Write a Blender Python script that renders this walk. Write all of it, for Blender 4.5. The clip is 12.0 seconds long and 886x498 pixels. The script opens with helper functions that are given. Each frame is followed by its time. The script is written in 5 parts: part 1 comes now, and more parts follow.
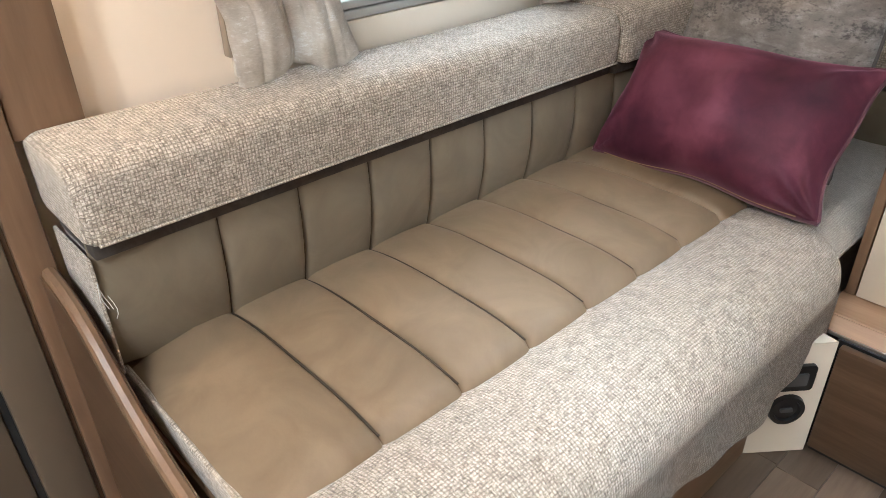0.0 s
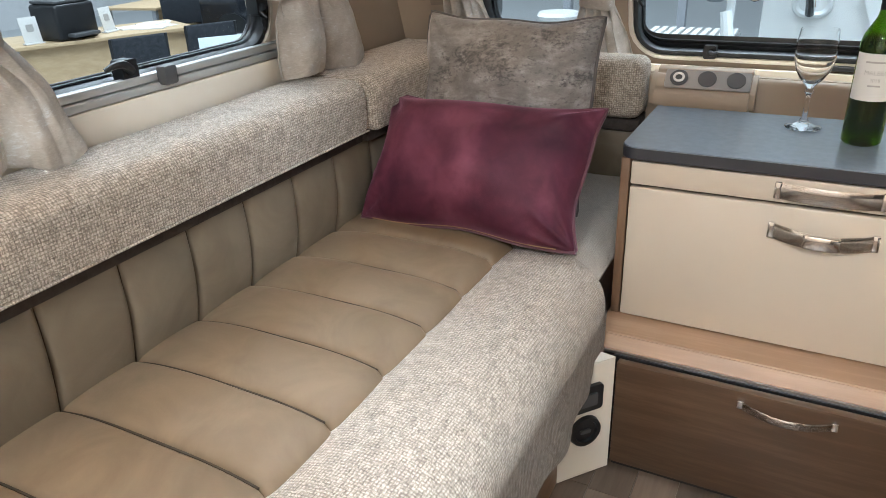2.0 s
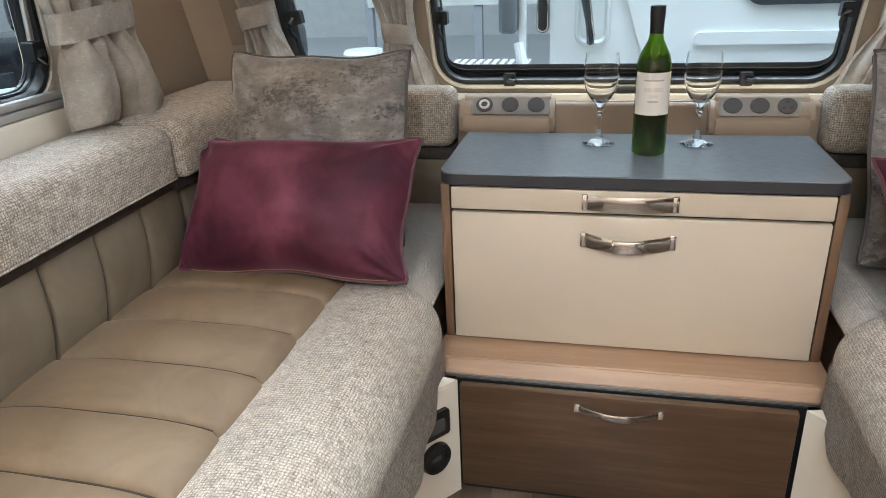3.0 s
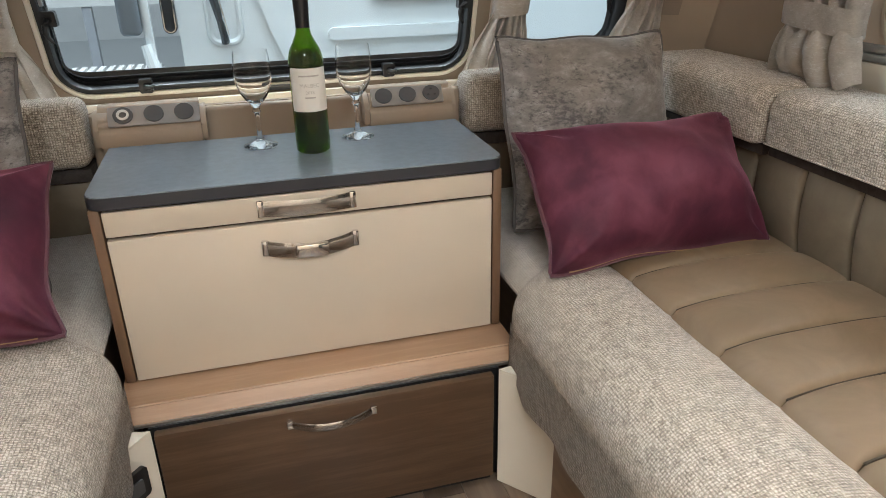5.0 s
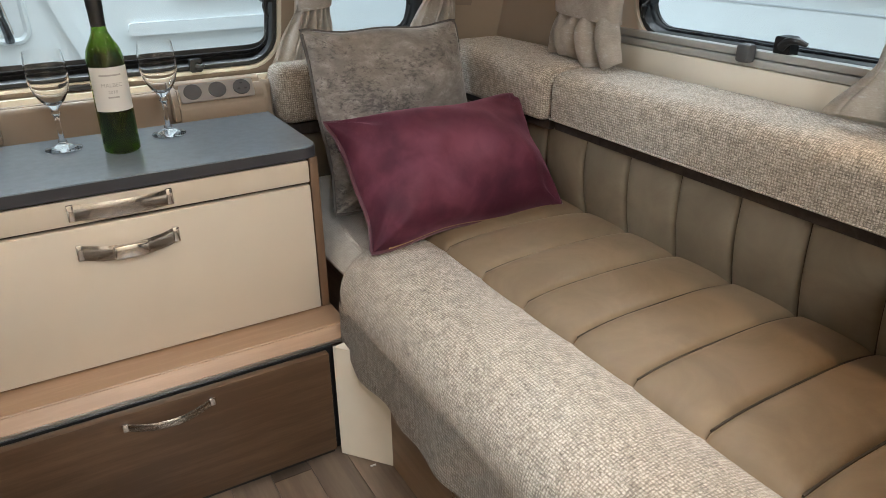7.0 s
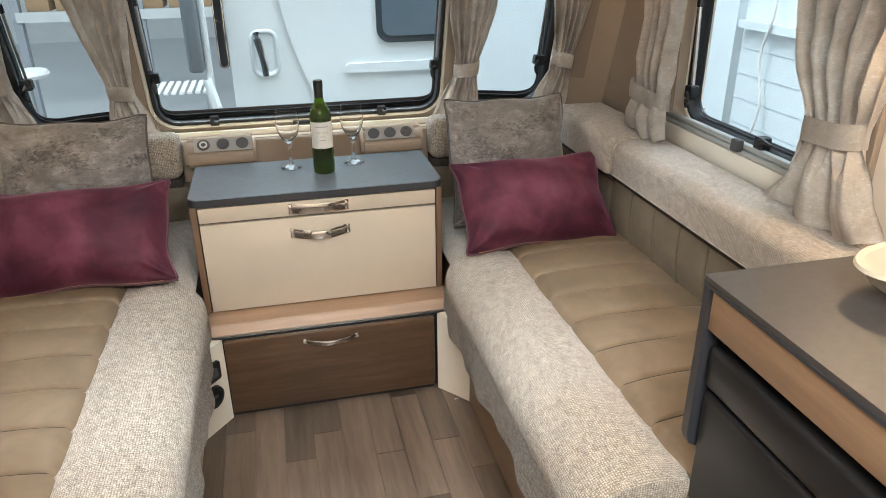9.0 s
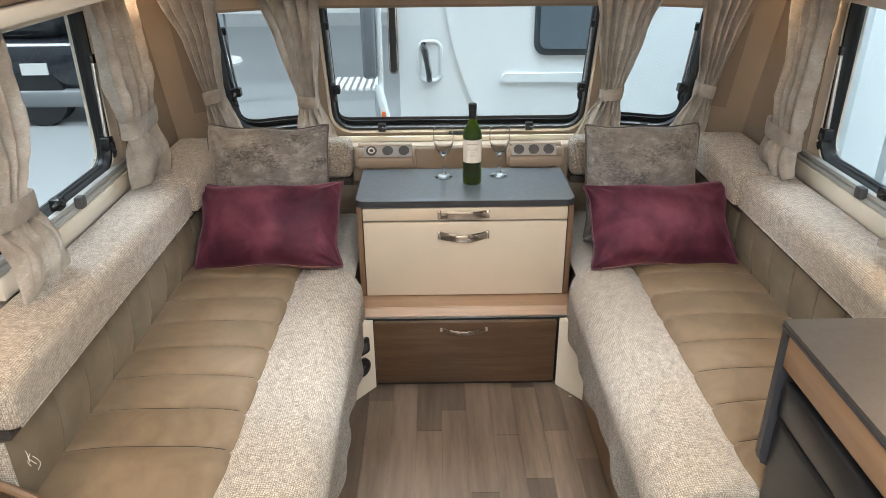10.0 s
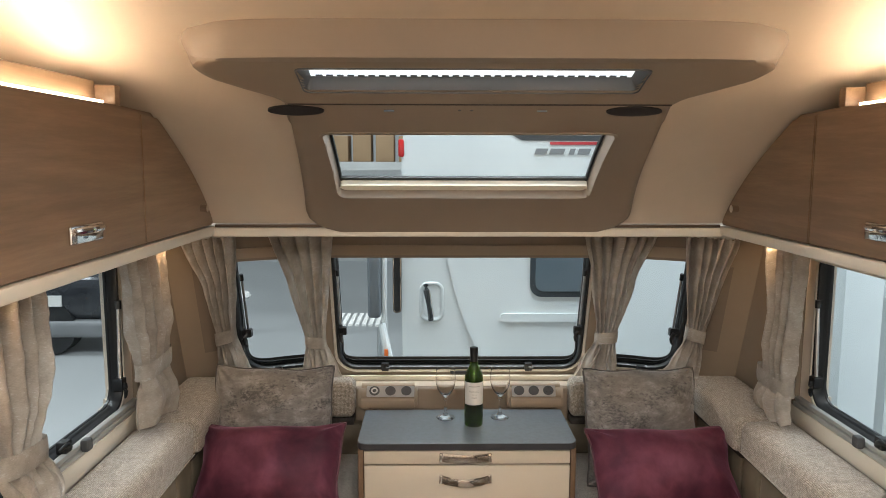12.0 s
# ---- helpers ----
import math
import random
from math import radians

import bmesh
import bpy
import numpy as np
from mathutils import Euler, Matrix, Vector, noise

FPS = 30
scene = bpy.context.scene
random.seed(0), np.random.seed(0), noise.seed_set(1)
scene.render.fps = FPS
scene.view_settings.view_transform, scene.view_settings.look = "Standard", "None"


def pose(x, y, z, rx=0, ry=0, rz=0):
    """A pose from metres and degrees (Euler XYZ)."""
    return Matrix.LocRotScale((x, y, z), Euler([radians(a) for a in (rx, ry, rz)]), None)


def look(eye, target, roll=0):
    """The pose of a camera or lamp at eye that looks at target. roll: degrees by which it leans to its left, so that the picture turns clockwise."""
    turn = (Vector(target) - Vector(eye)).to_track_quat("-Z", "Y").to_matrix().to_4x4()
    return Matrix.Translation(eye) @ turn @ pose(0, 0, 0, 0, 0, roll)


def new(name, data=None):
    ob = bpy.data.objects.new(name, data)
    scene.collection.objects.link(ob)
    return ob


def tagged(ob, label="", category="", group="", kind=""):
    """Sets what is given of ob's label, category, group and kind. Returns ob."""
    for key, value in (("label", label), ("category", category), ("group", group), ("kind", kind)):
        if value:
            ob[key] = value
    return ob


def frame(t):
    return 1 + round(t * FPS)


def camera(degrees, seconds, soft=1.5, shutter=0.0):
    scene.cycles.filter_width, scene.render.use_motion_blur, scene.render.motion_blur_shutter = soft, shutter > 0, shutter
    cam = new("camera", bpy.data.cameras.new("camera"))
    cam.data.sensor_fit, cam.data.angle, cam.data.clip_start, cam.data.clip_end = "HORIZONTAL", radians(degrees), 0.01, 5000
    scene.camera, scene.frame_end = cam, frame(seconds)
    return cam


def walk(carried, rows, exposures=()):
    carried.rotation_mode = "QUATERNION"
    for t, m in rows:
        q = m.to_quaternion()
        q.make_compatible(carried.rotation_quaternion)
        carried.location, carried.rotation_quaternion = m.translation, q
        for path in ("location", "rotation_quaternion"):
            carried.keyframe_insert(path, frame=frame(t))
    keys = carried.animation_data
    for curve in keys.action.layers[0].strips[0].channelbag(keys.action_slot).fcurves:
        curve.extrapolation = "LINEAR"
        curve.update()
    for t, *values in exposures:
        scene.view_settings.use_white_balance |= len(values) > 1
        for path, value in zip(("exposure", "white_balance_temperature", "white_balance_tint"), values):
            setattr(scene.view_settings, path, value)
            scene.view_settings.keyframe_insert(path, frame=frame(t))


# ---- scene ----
cam = camera(63.7, 12.0, soft=0.75)
PATH = [
    (0, (-0.051, -1.353, 1.111), (-1.319, -0.197, 0.083), -1.2),
    (0.5, (-0.053, -1.344, 1.105), (-1.308, -0.16, 0.094), -1.8),
    (1, (-0.053, -1.341, 1.103), (-1.221, -0.034, 0.139), -2.0),
    (1.5, (-0.055, -1.334, 1.097), (-1.084, 0.121, 0.189), -2.2),
    (2, (-0.058, -1.322, 1.088), (-0.914, 0.271, 0.232), -2.3),
    (2.5, (-0.06, -1.316, 1.084), (-0.705, 0.393, 0.271), -2.4),
    (3, (-0.062, -1.309, 1.078), (-0.484, 0.483, 0.297), -2.5),
    (3.5, (-0.105, -1.28, 1.07), (-0.236, 0.559, 0.294), -1.4),
    (5.5, (-0.093, -1.231, 1.057), (0.548, 0.478, 0.24), -1.2),
    (6, (-0.105, -1.221, 1.041), (0.695, 0.416, 0.216), -0.9),
    (6.5, (-0.1, -1.247, 1.052), (0.809, 0.321, 0.205), -0.6),
    (8.5, (-0.107, -1.822, 1.271), (0.535, -0.109, 0.462), -0.4),
    (9, (-0.1, -2.017, 1.376), (0.316, -0.243, 0.551), -0.5),
    (9.5, (-0.102, -2.153, 1.492), (0.087, -0.356, 0.635), -0.4),
    (10, (-0.097, -2.246, 1.551), (-0.081, -0.438, 0.696), -0.5),
    (10.5, (-0.093, -2.296, 1.597), (-0.138, -0.446, 0.839), -0.3),
    (11, (-0.105, -2.306, 1.632), (-0.147, -0.395, 1.046), -0.3),
    (11.5, (-0.113, -2.308, 1.621), (-0.124, -0.349, 1.22), 0.0),
    (12, (-0.115, -2.312, 1.62), (-0.088, -0.327, 1.373), 0.1),
]
walk(cam, [(t, look(eye, target, roll)) for t, eye, target, roll in PATH],
     exposures=[(0, 0.26, 5600, 4), (1.5, 0.20, 5600, 4), (3, 0.08, 5600, 3), (6, -0.08, 5950, 4), (8.5, 0.05, 5800, 2), (9.5, 0.17, 5850, 3), (11, 0.0, 6000, 3), (11.5, -0.02, 6150, 6), (12, -0.30, 6200, 5)])

# ---- world and lights ----
world = bpy.data.worlds.new("showroom_air")
scene.world = world
world.use_nodes = True
world.node_tree.nodes["Background"].inputs[0].default_value = (0.88, 0.94, 1.0, 1)
world.node_tree.nodes["Background"].inputs[1].default_value = 0.56


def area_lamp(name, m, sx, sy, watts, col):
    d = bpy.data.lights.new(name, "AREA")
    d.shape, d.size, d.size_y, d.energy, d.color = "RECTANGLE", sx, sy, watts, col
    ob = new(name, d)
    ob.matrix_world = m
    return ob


# showroom roof lights, out of view; the last is added to light the seats
for lx, ly in ((-3.4, 0.3), (3.2, 0.3), (0.1, 1.3), (0.0, -0.35)):
    area_lamp("unseen_showroom_light", pose(lx, ly, 5.2), 2.6, 1.2, 85 if ly < 0 else 330 if abs(lx) < 1 else 135, (0.94, 0.97, 1.0))
# added far left, unseen, only to brighten that end of the showroom
area_lamp("unseen_showroom_light", pose(-7.0, 5.0, 5.2), 3.0, 2.4, 340, (0.94, 0.97, 1.0))
# fill lamps at the aisle ceiling behind the lounge, unseen, added for brightness
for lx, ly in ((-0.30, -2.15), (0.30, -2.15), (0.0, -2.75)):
    area_lamp("ceiling_fill_light", pose(lx, ly, 1.925), 0.22, 0.22, 18.5, (1.0, 0.96, 0.91))
# warm reading spots under the lockers
for sx in (-1, 1):
    for ly in (0.04, -1.0):
        area_lamp("under_locker_light", pose(sx * 1.0, ly, 1.366), 0.045, 0.045, 0.9 if ly > 0 else 3.5, (1.0, 0.67, 0.39))


# ---- materials ----
def tree_of(name):
    m = bpy.data.materials.new(name)
    m.use_nodes = True
    nt = m.node_tree
    return m, nt, nt.nodes["Principled BSDF"]


def nd(nt, kind, **kw):
    n = nt.nodes.new(kind)
    for k, v in kw.items():
        n.inputs[k.replace("_", " ")].default_value = v
    return n


def ramp(nt, fac, stops):
    r = nt.nodes.new("ShaderNodeValToRGB")
    el = r.color_ramp.elements
    while len(el) < len(stops):
        el.new(0.5)
    for e, (p, c) in zip(el, stops):
        e.position, e.color = p, (*c, 1)
    nt.links.new(fac, r.inputs[0])
    return r.outputs[0]


def coords(nt, scale=(1, 1, 1), which="Object"):
    tc = nt.nodes.new("ShaderNodeTexCoord")
    mp = nt.nodes.new("ShaderNodeMapping")
    mp.inputs["Scale"].default_value = scale
    nt.links.new(tc.outputs[which], mp.inputs[0])
    return mp.outputs[0]


def bump(nt, height, strength, dist, bsdf):
    b = nt.nodes.new("ShaderNodeBump")
    b.inputs["Strength"].default_value, b.inputs["Distance"].default_value = strength, dist
    nt.links.new(height, b.inputs["Height"])
    nt.links.new(b.outputs[0], bsdf.inputs["Normal"])
    return b


def plain(name, col, rough=0.5, metal=0.0, vary=0.08, scale=6.0, grain=400.0, relief=0.05, coat=0.0, sheen=0.0):
    """Painted, moulded or metal surface with slight blotches and a fine grain."""
    m, nt, b = tree_of(name)
    n1 = nd(nt, "ShaderNodeTexNoise", Scale=scale, Detail=6.0, Roughness=0.6)
    nt.links.new(coords(nt), n1.inputs["Vector"])
    lo = [max(0, c * (1 - vary)) for c in col]
    hi = [min(1, c * (1 + vary)) for c in col]
    nt.links.new(ramp(nt, n1.outputs[0], [(0.3, lo), (0.7, hi)]), b.inputs["Base Color"])
    b.inputs["Roughness"].default_value, b.inputs["Metallic"].default_value = rough, metal
    b.inputs["Coat Weight"].default_value, b.inputs["Sheen Weight"].default_value = coat, sheen
    if relief > 0:
        n2 = nd(nt, "ShaderNodeTexNoise", Scale=grain, Detail=3.0)
        nt.links.new(coords(nt), n2.inputs["Vector"])
        bump(nt, n2.outputs[0], relief, 0.002, b)
    return m


def wood(name, dark, light, along="y", rough=0.42, figure=1.0):
    """Foil-faced board: long grain, figure swirls and fine pores."""
    m, nt, b = tree_of(name)
    st = {"x": (0.7, 9, 9), "y": (9, 0.7, 9), "z": (9, 9, 0.7)}[along]
    v = coords(nt, st)
    n0 = nd(nt, "ShaderNodeTexNoise", Scale=0.9, Detail=3.0, Distortion=0.6)
    nt.links.new(v, n0.inputs["Vector"])
    w = nt.nodes.new("ShaderNodeMath")
    w.operation = "MULTIPLY"
    w.inputs[1].default_value = 9.0 * figure
    nt.links.new(n0.outputs[0], w.inputs[0])
    s = nt.nodes.new("ShaderNodeMath")
    s.operation = "SINE"
    nt.links.new(w.outputs[0], s.inputs[0])
    n1 = nd(nt, "ShaderNodeTexNoise", Scale=5.0, Detail=9.0, Roughness=0.7)
    nt.links.new(v, n1.inputs["Vector"])
    a = nt.nodes.new("ShaderNodeMath")
    a.operation = "MULTIPLY_ADD"
    a.inputs[1].default_value, a.inputs[2].default_value = 0.20, 0.0
    nt.links.new(s.outputs[0], a.inputs[0])
    t = nt.nodes.new("ShaderNodeMath")
    t.operation = "ADD"
    nt.links.new(a.outputs[0], t.inputs[0])
    nt.links.new(n1.outputs[0], t.inputs[1])
    nt.links.new(ramp(nt, t.outputs[0], [(0.25, dark), (0.5, [(p + q) / 2 for p, q in zip(dark, light)]), (0.75, light)]), b.inputs["Base Color"])
    b.inputs["Roughness"].default_value = rough
    bump(nt, n1.outputs[0], 0.12, 0.001, b)
    return m


def mathn(nt, op, a, b=None, c=None):
    n = nt.nodes.new("ShaderNodeMath")
    n.operation = op
    for i, v in enumerate((a, b, c)):
        if v is None:
            continue
        if isinstance(v, (int, float)):
            n.inputs[i].default_value = v
        else:
            nt.links.new(v, n.inputs[i])
    return n.outputs[0]


def tweed(name, dark, light, pale, cell=0.0052):
    """Basket weave: little blocks of yarn that lie across and along by turns, each yarn of its own shade."""
    m, nt, b = tree_of(name)
    v = coords(nt, which="UV")
    wob = nd(nt, "ShaderNodeTexNoise", Scale=90.0, Detail=2.0)
    nt.links.new(v, wob.inputs["Vector"])
    mv = nt.nodes.new("ShaderNodeVectorMath")
    mv.operation = "MULTIPLY_ADD"
    mv.inputs[1].default_value = (cell * 0.32, cell * 0.32, 0)
    nt.links.new(wob.outputs["Color"], mv.inputs[0])
    nt.links.new(v, mv.inputs[2])
    ch = nd(nt, "ShaderNodeTexChecker", Scale=1 / cell)
    nt.links.new(mv.outputs[0], ch.inputs["Vector"])
    yarns = []
    for sc in ((1 / cell * 0.55, 1 / cell * 3.2, 1), (1 / cell * 3.2, 1 / cell * 0.55, 1)):
        mp = nt.nodes.new("ShaderNodeMapping")
        mp.inputs["Scale"].default_value = sc
        nt.links.new(mv.outputs[0], mp.inputs[0])
        n = nd(nt, "ShaderNodeTexNoise", Scale=1.0, Detail=2.0, Roughness=0.6)
        nt.links.new(mp.outputs[0], n.inputs["Vector"])
        yarns.append(n.outputs[0])
    mix = nt.nodes.new("ShaderNodeMix")
    nt.links.new(ch.outputs["Fac"], mix.inputs[0])
    nt.links.new(yarns[0], mix.inputs[2])
    nt.links.new(yarns[1], mix.inputs[3])
    yarn = mix.outputs[0]
    sep = nt.nodes.new("ShaderNodeSeparateXYZ")
    nt.links.new(mv.outputs[0], sep.inputs[0])
    sx = mathn(nt, "ABSOLUTE", mathn(nt, "SINE", mathn(nt, "MULTIPLY", sep.outputs[0], math.pi / cell)))
    sy = mathn(nt, "ABSOLUTE", mathn(nt, "SINE", mathn(nt, "MULTIPLY", sep.outputs[1], math.pi / cell)))
    pad = mathn(nt, "POWER", mathn(nt, "MULTIPLY", sx, sy), 0.45)
    big = nd(nt, "ShaderNodeTexNoise", Scale=48.0, Detail=6.0, Roughness=0.75)
    nt.links.new(v, big.inputs["Vector"])
    tone = mathn(nt, "MULTIPLY_ADD", big.outputs[0], 0.46, mathn(nt, "MULTIPLY_ADD", pad, 0.22, mathn(nt, "MULTIPLY", yarn, 0.96)))
    nt.links.new(ramp(nt, tone, [(0.58, dark), (0.84, light), (1.0, pale)]), b.inputs["Base Color"])
    b.inputs["Roughness"].default_value = 0.92
    b.inputs["Sheen Weight"].default_value = 0.2
    bump(nt, mathn(nt, "MULTIPLY_ADD", pad, 0.7, yarn), 0.8, 0.0018, b)
    return m


def napped(name, dark, light, scale=7.0, sheen=0.6, rough=0.85, fine=260.0, contrast=(0.35, 0.65), tint=None, spec=0.4):
    """Velvet or suede: brushed patches of nap over a fine pile."""
    m, nt, b = tree_of(name)
    n1 = nd(nt, "ShaderNodeTexNoise", Scale=scale, Detail=5.0, Roughness=0.6, Distortion=0.8)
    nt.links.new(coords(nt), n1.inputs["Vector"])
    nt.links.new(ramp(nt, n1.outputs[0], [(contrast[0], dark), (contrast[1], light)]), b.inputs["Base Color"])
    b.inputs["Roughness"].default_value = rough
    b.inputs["Sheen Weight"].default_value = sheen
    b.inputs["Sheen Roughness"].default_value = 0.4
    b.inputs["Specular IOR Level"].default_value = spec
    b.inputs["Sheen Tint"].default_value = (*(tint or [min(1, c * 3) for c in light]), 1)
    n2 = nd(nt, "ShaderNodeTexNoise", Scale=fine, Detail=3.0)
    nt.links.new(coords(nt), n2.inputs["Vector"])
    bump(nt, n2.outputs[0], 0.12, 0.0015, b)
    return m


def velvet(name, dark, mid, light, tint):
    """Plush velvet: broad hand-stroked patches where the pile lies one way or the other."""
    m, nt, b = tree_of(name)
    v = coords(nt, (1.0, 1.0, 0.8))
    n1 = nd(nt, "ShaderNodeTexNoise", Scale=6.5, Detail=3.0, Roughness=0.5, Distortion=0.5)
    n2 = nd(nt, "ShaderNodeTexNoise", Scale=38.0, Detail=4.0, Roughness=0.65, Distortion=0.5)
    n3 = nd(nt, "ShaderNodeTexNoise", Scale=520.0, Detail=2.0)
    for n in (n1, n2, n3):
        nt.links.new(v, n.inputs["Vector"])
    tone = mathn(nt, "MULTIPLY_ADD", n2.outputs[0], 0.20, mathn(nt, "MULTIPLY_ADD", n3.outputs[0], 0.06, n1.outputs[0]))
    nt.links.new(ramp(nt, tone, [(0.44, dark), (0.62, mid), (0.82, light)]), b.inputs["Base Color"])
    b.inputs["Roughness"].default_value = 0.62
    b.inputs["Specular IOR Level"].default_value = 0.25
    b.inputs["Sheen Weight"].default_value = 0.42
    b.inputs["Sheen Roughness"].default_value = 0.32
    b.inputs["Sheen Tint"].default_value = (*tint, 1)
    bump(nt, mathn(nt, "MULTIPLY_ADD", n2.outputs[0], 0.8, n3.outputs[0]), 0.16, 0.002, b)
    return m


def crushed(name):
    """Crushed velvet: taupe ground, scattered dark bruises that thicken in drifts, silvery bloom."""
    m, nt, b = tree_of(name)
    v = coords(nt, (1, 1, 1.9))
    fine = nd(nt, "ShaderNodeTexNoise", Scale=78.0, Detail=7.0, Roughness=0.75, Distortion=0.1)
    drift = nd(nt, "ShaderNodeTexNoise", Scale=7.0, Detail=2.0, Distortion=0.4)
    bloom = nd(nt, "ShaderNodeTexNoise", Scale=24.0, Detail=5.0, Roughness=0.65)
    weave = nd(nt, "ShaderNodeTexNoise", Scale=330.0, Detail=2.0)
    for n in (fine, drift, bloom, weave):
        nt.links.new(v, n.inputs["Vector"])
    ground = ramp(nt, mathn(nt, "MULTIPLY_ADD", weave.outputs[0], 0.18, bloom.outputs[0]), [(0.42, (0.165, 0.150, 0.141)), (0.62, (0.235, 0.217, 0.203)), (0.80, (0.37, 0.352, 0.338))])
    mask = ramp(nt, mathn(nt, "MULTIPLY_ADD", drift.outputs[0], 0.55, fine.outputs[0]), [(0.78, (0, 0, 0)), (0.93, (1, 1, 1))])
    mix = nt.nodes.new("ShaderNodeMix")
    mix.data_type = "RGBA"
    nt.links.new(mask, mix.inputs[0])
    nt.links.new(ground, mix.inputs[6])
    mix.inputs[7].default_value = (0.078, 0.071, 0.071, 1)
    nt.links.new(mix.outputs[2], b.inputs["Base Color"])
    b.inputs["Roughness"].default_value = 0.6
    b.inputs["Sheen Weight"].default_value = 0.55
    b.inputs["Sheen Roughness"].default_value = 0.35
    bump(nt, mathn(nt, "MULTIPLY_ADD", weave.outputs[0], 0.3, fine.outputs[0]), 0.4, 0.002, b)
    return m


def curtain_cloth(name):
    """Satin-backed curtain: oatmeal ground, slubbed weave, broken silvery dashes in loose rows."""
    m, nt, b = tree_of(name)
    v = coords(nt)
    ground = nd(nt, "ShaderNodeTexNoise", Scale=14.0, Detail=5.0, Roughness=0.65)
    nt.links.new(v, ground.inputs["Vector"])
    dash = nd(nt, "ShaderNodeTexNoise", Scale=68.0, Detail=7.0, Roughness=0.78)
    nt.links.new(coords(nt, (1.0, 1.0, 2.6)), dash.inputs["Vector"])
    slub = nd(nt, "ShaderNodeTexNoise", Scale=160.0, Detail=3.0, Roughness=0.7)
    nt.links.new(coords(nt, (1.0, 1.0, 3.0)), slub.inputs["Vector"])
    base = ramp(nt, mathn(nt, "MULTIPLY_ADD", slub.outputs[0], 0.45, ground.outputs[0]), [(0.55, (0.50, 0.44, 0.375)), (0.74, (0.64, 0.58, 0.51)), (0.95, (0.74, 0.69, 0.63))])
    fleck = ramp(nt, mathn(nt, "MULTIPLY_ADD", ground.outputs[0], 0.4, dash.outputs[0]), [(0.76, (0, 0, 0)), (0.90, (0.9, 0.9, 0.9))])
    mix = nt.nodes.new("ShaderNodeMix")
    mix.data_type = "RGBA"
    nt.links.new(fleck, mix.inputs[0])
    nt.links.new(base, mix.inputs[6])
    mix.inputs[7].default_value = (0.88, 0.87, 0.85, 1)
    nt.links.new(mix.outputs[2], b.inputs["Base Color"])
    nt.links.new(ramp(nt, fleck, [(0.0, (0.62, 0.62, 0.62)), (1.0, (0.32, 0.32, 0.32))]), b.inputs["Roughness"])
    b.inputs["Sheen Weight"].default_value = 0.25
    bump(nt, slub.outputs[0], 0.22, 0.0015, b)
    return m


def glass(name, col=(1, 1, 1), ior=1.45, rough=0.0):
    m, nt, b = tree_of(name)
    b.inputs["Base Color"].default_value = (*col, 1)
    b.inputs["Transmission Weight"].default_value = 1.0
    b.inputs["Roughness"].default_value, b.inputs["IOR"].default_value = rough, ior
    return m


def glow(name, col, strength):
    m, nt, b = tree_of(name)
    b.inputs["Emission Color"].default_value, b.inputs["Emission Strength"].default_value = (*col, 1), strength
    b.inputs["Base Color"].default_value = (*col, 1)
    return m


def translucent(name, col):
    m, nt, b = tree_of(name)
    t = nt.nodes.new("ShaderNodeBsdfTranslucent")
    t.inputs[0].default_value = (*col, 1)
    mx = nt.nodes.new("ShaderNodeMixShader")
    mx.inputs[0].default_value = 0.9
    b.inputs["Base Color"].default_value = (*col, 1)
    nt.links.new(b.outputs[0], mx.inputs[1])
    nt.links.new(t.outputs[0], mx.inputs[2])
    nt.links.new(mx.outputs[0], nt.nodes["Material Output"].inputs[0])
    return m


BLINDCLOTH = translucent("white_blind_cloth", (0.85, 0.86, 0.86))
CREAM_WALL = plain("cream_wallboard", (0.78, 0.68, 0.57), 0.55, vary=0.03, grain=900, relief=0.04)
TAUPE = plain("taupe_moulding", (0.225, 0.174, 0.130), 0.5, vary=0.05, grain=700, relief=0.08)
TAN = plain("tan_front_panel", (0.31, 0.24, 0.175), 0.5, vary=0.05, grain=700, relief=0.06)
CEIL = plain("ceiling_board", (0.56, 0.465, 0.365), 0.5, vary=0.03, grain=800, relief=0.04)
IVORY = plain("ivory_trim", (0.72, 0.66, 0.56), 0.42, vary=0.03, relief=0.02)
CHESTCREAM = plain("cream_gloss_door", (0.60, 0.53, 0.435), 0.3, vary=0.02, relief=0.01, coat=0.25)
# base lightened in place of window reflections on the chest top
WORKTOP = plain("slate_laminate", (0.215, 0.25, 0.295), 0.24, vary=0.06, scale=60, grain=1600, relief=0.012)
WORKTOP_EDGE = plain("slate_edge", (0.035, 0.036, 0.042), 0.45, vary=0.08)
GREYTOP = plain("grey_laminate", (0.062, 0.056, 0.052), 0.45, vary=0.12, scale=70, grain=1200, relief=0.06)
WALNUT = wood("walnut_foil", (0.165, 0.104, 0.061), (0.285, 0.188, 0.116), "y", 0.40)
WALNUT_X = wood("walnut_foil_cross", (0.33, 0.205, 0.125), (0.50, 0.335, 0.215), "x", 0.38)
DARKWALNUT = wood("dark_walnut_foil", (0.070, 0.040, 0.022), (0.162, 0.099, 0.056), "x", 0.36)
WALNUT_Z = wood("walnut_foil_upright", (0.105, 0.060, 0.034), (0.19, 0.115, 0.068), "z", 0.42, 0.5)
OAK_X = wood("light_walnut_foil", (0.25, 0.155, 0.088), (0.38, 0.25, 0.155), "y", 0.42)
TWEED = tweed("oatmeal_tweed", (0.090, 0.073, 0.056), (0.345, 0.292, 0.235), (0.66, 0.595, 0.515), 0.0052)
CHENILLE = tweed("pale_chenille", (0.30, 0.265, 0.225), (0.49, 0.445, 0.39), (0.68, 0.63, 0.57), 0.004)
SUEDE = napped("fawn_faux_suede", (0.158, 0.112, 0.068), (0.202, 0.147, 0.093), 9.0, 0.3, 0.6)
